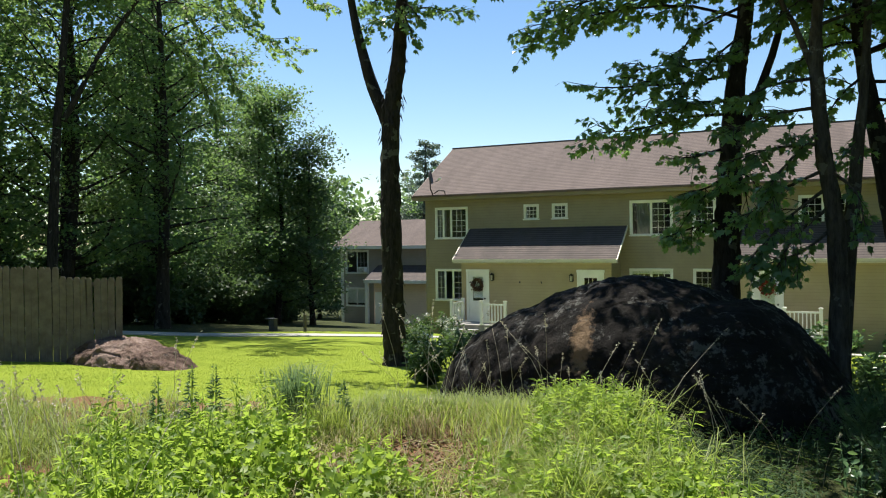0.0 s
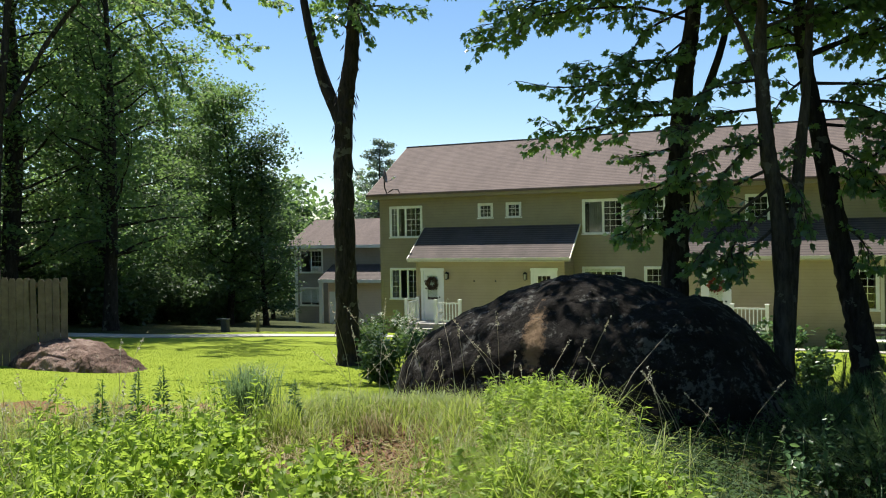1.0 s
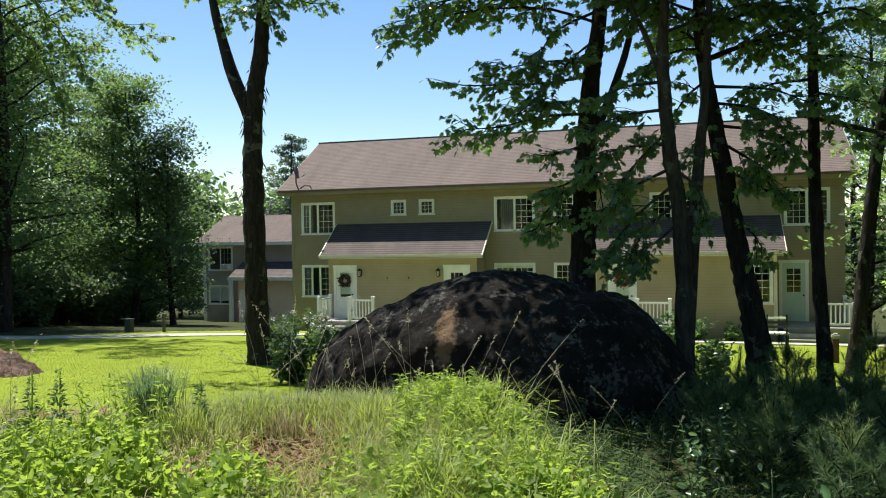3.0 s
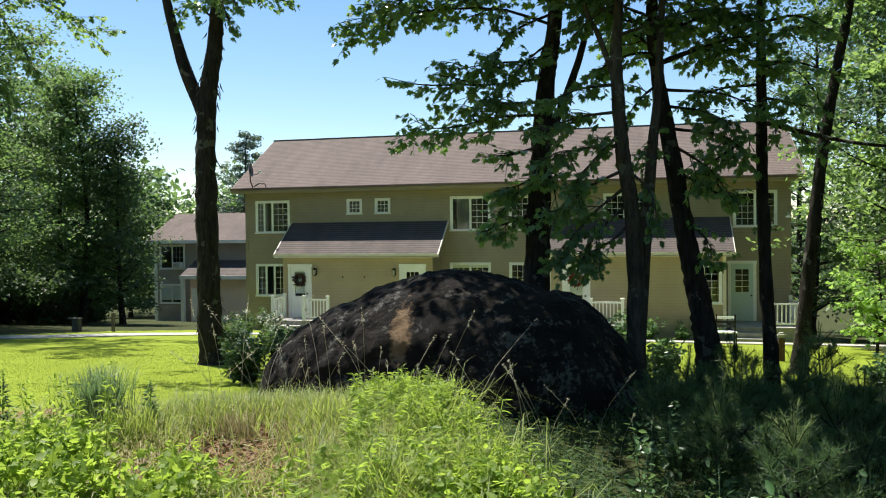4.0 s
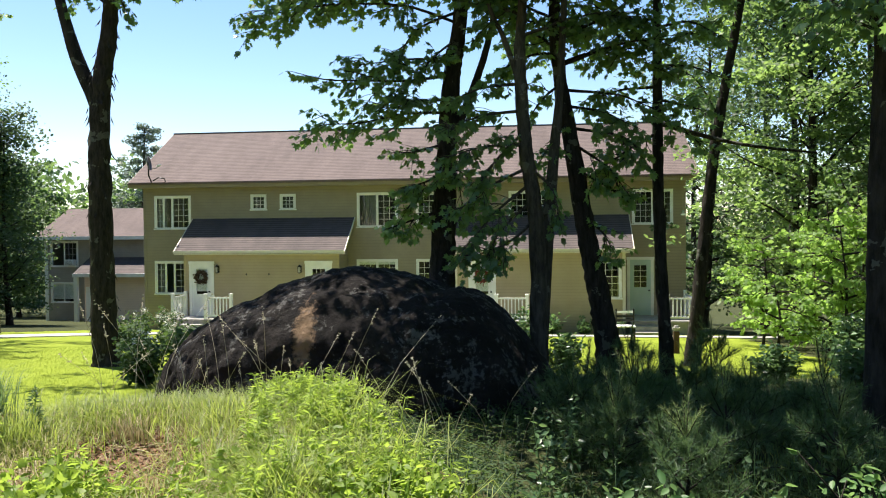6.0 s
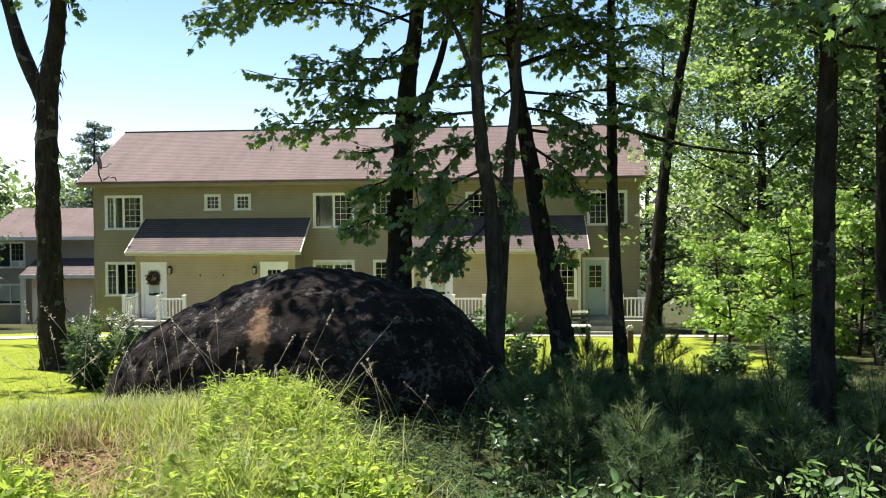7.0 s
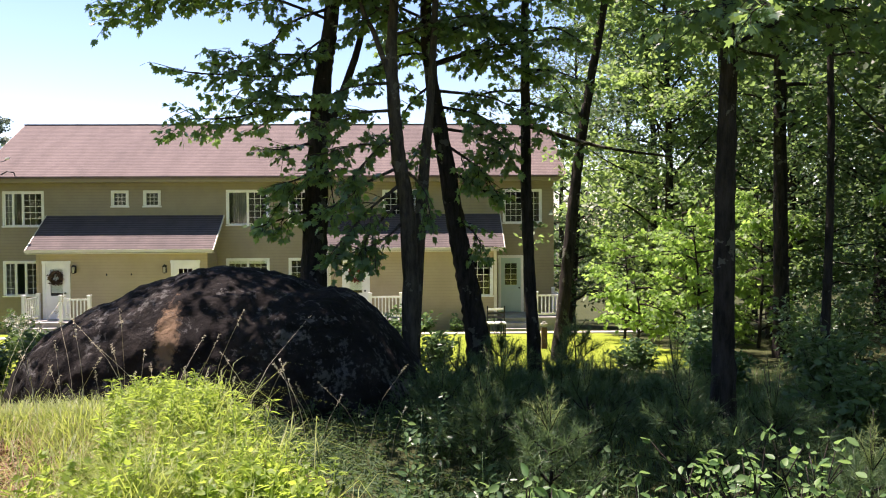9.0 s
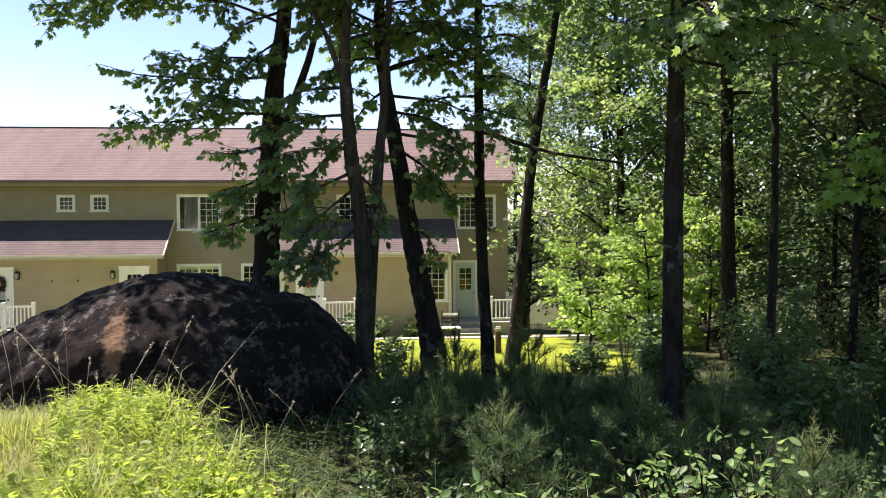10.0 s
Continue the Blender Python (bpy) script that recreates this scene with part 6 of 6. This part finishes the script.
def pine_sapling(x, y, h, seed, spread=1.0):
    """A young white pine: whorled branches that end in long-needled tufts."""
    r_ = np.random.default_rng(seed)
    g = float(ground_z(x, y))
    p = empty("pine_sapling", "young white pine with long soft needles", "pine sapling", x, y, g - 0.03)
    wood = [tube_arrays([(0, 0, 0), (0.02, 0.01, h * 0.5), (0, 0.02, h)], [0.022, 0.014, 0.006], 6)]
    pos, rot, sz = [], [], []

    def needles(path):
        for k in range(len(path) - 1):
            d = path[k + 1] - path[k]
            ln = np.linalg.norm(d)
            m = 24
            u = r_.uniform(0, 1, m)
            c = path[k] + d * u[:, None]
            dn = d / ln
            dirs = dn * r_.uniform(0.5, 1.1, (m, 1)) + r_.normal(0, 0.55, (m, 3))
            dirs /= np.linalg.norm(dirs, axis=1)[:, None]
            side = np.cross(dirs, r_.normal(0, 1, (m, 3)))
            side /= np.linalg.norm(side, axis=1)[:, None]
            up = np.cross(side, dirs)
            pos.append(c)
            rot.append(np.stack([side, dirs, up], 2))
            sz.append(r_.uniform(0.07, 0.13, m))
    whorls = max(3, int(h / 0.26))
    for w in range(whorls):
        z = h * (0.12 + 0.85 * w / whorls)
        for b in range(5):
            a = b * 1.257 + w * 0.7 + r_.uniform(-0.3, 0.3)
            ln = spread * (0.25 + 0.55 * (1 - z / h)) * r_.uniform(0.7, 1.2)
            path = limb((0, 0, z), (math.cos(a), math.sin(a), 0.45), ln, r_, -0.02, 5)
            wood.append(tube_arrays(path, np.linspace(0.008, 0.003, 6), 4))
            needles(path[2:])
            for s in (2, 3):
                for sgn in (-1, 1):
                    d = path[s + 1] - path[s]
                    e = np.array([d[0] * 0.7 - sgn * d[1], d[1] * 0.7 + sgn * d[0], d[2] + 0.05])
                    sub = limb(path[s], e, ln * 0.4, r_, -0.02, 3)
                    wood.append(tube_arrays(sub, np.linspace(0.005, 0.003, 4), 3))
                    needles(sub)
    old, (pos, rot, sz) = (pos, rot, sz), ([], [], [])
    for b in range(5):
        a = b * 1.257 + r_.uniform(-0.4, 0.4)
        out = r_.uniform(0.1, 0.5) if b else 0.05
        shoot = spline([(0, 0, h * 0.9), (math.cos(a) * out * 0.25, math.sin(a) * out * 0.25, h + 0.05), (math.cos(a) * out * 0.55, math.sin(a) * out * 0.55, h + r_.uniform(0.16, 0.36))], 5)
        wood.append(tube_arrays(shoot, np.linspace(0.006, 0.003, 5), 4))
        needles(shoot)
    n4 = (np.array([(-0.02, 0, 0), (0.02, 0, 0), (0, 0.8, 0)], float), np.array([(0, 1, 2)]))
    tagged(arrays_mesh("new_growth", *scatter(n4, np.concatenate(pos), np.concatenate(rot), np.concatenate(sz)), M_PINE_NEW, p), kind="stuff")
    pos, rot, sz = old
    needles(np.array([(0, 0, h * 0.85), (0, 0.01, h * 0.95), (0, 0.02, h * 1.04)]))
    arrays_mesh("stem", *joined(wood), M_BARK, p, True)
    pv, rv, sv = np.concatenate(pos), np.concatenate(rot), np.concatenate(sz)
    n3 = (np.array([(-0.024, 0, 0), (0.024, 0, 0), (0, 1, 0)], float), np.array([(0, 1, 2)]))
    tagged(arrays_mesh("needle_foliage", *scatter(n3, pv, rv, sv), M_PINE, p), kind="stuff")


PINES = [(1.15, 6.2, 0.8), (0.75, 7.4, 0.7), (1.7, 7.4, 0.8), (2.3, 6.4, 0.85), (0.4, 8.6, 0.6), (1.2, 8.8, 0.75), (2.2, 8.6, 0.7), (2.6, 7.6, 0.95), (3.1, 6.6, 0.8), (2.0, 10.4, 0.6), (0.6, 9.6, 0.7), (3.3, 5.5, 0.65), (1.0, 8.1, 0.8), (1.4, 12.2, 0.8), (2.7, 13.0, 0.9)]
for k, (x, y, h) in enumerate(PINES):
    pine_sapling(x, y, h, 600 + k)


def shrub(x, y, r, h, n, leaf, size, mat, label, seed, blooms=0, lift=0.0, name="shrub"):
    r_ = np.random.default_rng(seed)
    g = float(ground_z(x, y)) + lift
    p = empty(name, label, "shrub", x, y, g)
    wood, cs, rs = [], [], []
    for k in range(16):
        a = k * 2.4
        path = limb((r_.normal(0, 0.04), r_.normal(0, 0.04), 0), (math.cos(a) * r_.uniform(0.2, 1.2) * r / h, math.sin(a) * r_.uniform(0.2, 1.2) * r / h, 1), h * r_.uniform(0.6, 1.05), r_, 0.03, 5)
        wood.append(tube_arrays(path, np.linspace(0.012, 0.003, 6), 4))
        for q in path[1:]:
            cs.append(q)
            rs.append(0.3 * r)
    tagged(arrays_mesh("stem", *joined(wood), M_BARK, p, True), kind="stuff")
    v, t = clumps_to_leaves(cs, rs, max(1, n // len(cs)), size, r_, leaf, 0.8, 0.6)
    tagged(arrays_mesh("foliage", v, t, mat, p), kind="stuff")
    if blooms:
        c = np.array([cs[i] for i in r_.integers(0, len(cs), blooms)]) + r_.normal(0, 0.1, (blooms, 3)) + (0, 0, 0.1)
        cc = np.repeat(c, 30, axis=0) + r_.normal(0, 0.05, (blooms * 30, 3))
        tagged(arrays_mesh("bloom", *scatter(DIAMOND, cc, turns(len(cc), r_, 1.0), np.full(len(cc), 0.05)), M_BLOOM, p), kind="stuff")
    return p


# flower bed by the porch and the tree, the tree's shade put into the leaf colour
for k, (x, y, r, h, b) in enumerate([(-10.6, 19.5, 0.55, 0.8, 0), (-9.9, 20.4, 0.6, 0.7, 14), (-9.1, 19.2, 0.5, 0.65, 0), (-11.3, 21.3, 0.5, 0.7, 6), (-8.3, 18.2, 0.5, 0.6, 0), (-13.4, 27.6, 0.6, 0.9, 22), (-14.6, 27.9, 0.6, 0.8, 8), (-9.4, 21.6, 0.5, 0.5, 10), (-7.6, 16.8, 0.45, 0.5, 0), (-6.4, 12.4, 0.5, 0.75, 0), (-5.9, 12.9, 0.5, 0.85, 0), (-7.0, 13.4, 0.5, 0.7, 4), (-7.5, 14.6, 0.5, 0.65, 6)]):
    shrub(x, y, r, h, 900, OVAL_LEAF, 0.11, M_SHRUB_SHADED, "leafy garden shrub with white flowers" if b else "dark leafy garden shrub", 700 + k, b)
for k, (x, y, r, h) in enumerate([(0.5, 14.2, 0.5, 0.9), (-0.3, 14.6, 0.6, 1.2), (4.0, 14.2, 0.5, 0.6), (5.0, 13.2, 0.6, 0.8), (5.8, 16.2, 0.7, 1.3), (6.6, 13.0, 0.8, 1.4), (7.8, 14.6, 0.9, 1.6), (4.2, 10.8, 0.6, 0.8), (5.6, 10.5, 0.8, 1.1), (4.6, 8.0, 0.7, 1.0), (6.0, 8.3, 0.8, 1.2), (10.5, 16.5, 1.1, 1.6), (12, 17.5, 1.2, 1.8), (11, 13.4, 1.1, 1.5), (13.2, 14.6, 1.2, 1.8), (9.4, 12.2, 1.0, 1.4), (8.3, 10.8, 0.9, 1.3), (11.6, 21, 1.2, 1.7), (14.5, 18.5, 1.3, 1.9), (9.0, 16.4, 1.0, 1.4)]):
    shrub(x, y, r, h, 1500, OVAL_LEAF, 0.1, M_SHRUB, "dense shaded shrub in the undergrowth", 720 + k)
for k, (x, y, r, h) in enumerate([(1.75, 4.6, 0.3, 0.95), (2.15, 4.9, 0.34, 1.2), (0.85, 4.7, 0.2, 0.62), (2.6, 5.0, 0.3, 1.05)]):
    shrub(x, y, r, h, 260, OVAL_LEAF, 0.08, M_BRIGHT_SHRUB, "young shrub with light-green oval leaves", 740 + k)
for k, x in enumerate((-6.8, -5.6, -4.4, 0.4, 1.6, 2.6)):
    shrub(x, 29.2 if x > -4 else 30.7, 0.5, 0.6, 700, OVAL_LEAF, 0.1, M_SHRUB, "low dark foundation shrub against the wall", 750 + k)
# undergrowth in the shaded leaf copy, so its darkness is partly painted
for k, (x, y) in enumerate([(-29, 30), (-30, 27), (-30.5, 33.5), (-33, 38), (-28.5, 24), (-29.5, 21), (-32, 24), (-34, 29), (-31.5, 41), (-28, 33), (-29.5, 36), (-31, 39), (-27.5, 26.5), (-28, 29), (-32.5, 43), (-35, 46)]):
    shrub(x, y, 1.8, 2.9, 3200, DIAMOND, 0.24, M_FOREST_SHADED, "dark undergrowth at the edge of the woods", 770 + k)

# ---- small things on the lawn ----
ub = empty("utility_box", "grey metal utility box near the woods", "utility box", -20.4, 25.9, float(ground_z(-20.4, 25.9)))
part("cabinet", boxed(-0.14, 0.14, -0.12, 0.12, -0.05, 0.46, bevel=0.02), M_METAL_BOX, ub)
part("lid", boxed(-0.34, 0.16, -0.15, 0.15, 0.46, 0.51, bevel=0.015), M_METAL_BOX, ub)
mp = empty("marker_post", "short weathered wooden marker post", "post", -19.2, 26.4, float(ground_z(-19.2, 26.4)))
part("shaft", boxed(-0.05, 0.05, -0.05, 0.05, -0.1, 0.7, bevel=0.01), M_FENCE, mp)
bp = empty("wooden_bollard", "brown wooden bollard with a pale cap on the lawn", "bollard", 3.35, 20.2, float(ground_z(3.35, 20.2)))
part("shaft", boxed(-0.07, 0.07, -0.07, 0.07, -0.1, 0.55, bevel=0.015), M_POST, bp)
part("cap", boxed(-0.085, 0.085, -0.085, 0.085, 0.55, 0.68, bevel=0.04), M_CONCRETE, bp, "pale cap")
ch = empty("garden_chair", "dark metal garden chair with a white seat by the walk", "chair", 2.65, 25.3, float(ground_z(2.65, 25.3)))
for sx in (-0.25, 0.25):
    for sy in (-0.22, 0.22):
        part("leg", boxed(sx - 0.02, sx + 0.02, sy - 0.02, sy + 0.02, -0.02, 0.42), M_BLACK, ch)
part("seat", boxed(-0.29, 0.29, -0.27, 0.27, 0.42, 0.46, bevel=0.01), M_WHITE, ch, "white seat")
for k in range(3):
    part("back_slat", boxed(-0.29, 0.29, 0.24, 0.27, 0.55 + 0.13 * k, 0.62 + 0.13 * k), M_BLACK if k < 2 else M_WHITE, ch)
for sx in (-0.27, 0.27):
    part("back_post", boxed(sx - 0.02, sx + 0.02, 0.2, 0.235, 0.46, 0.95), M_BLACK, ch)
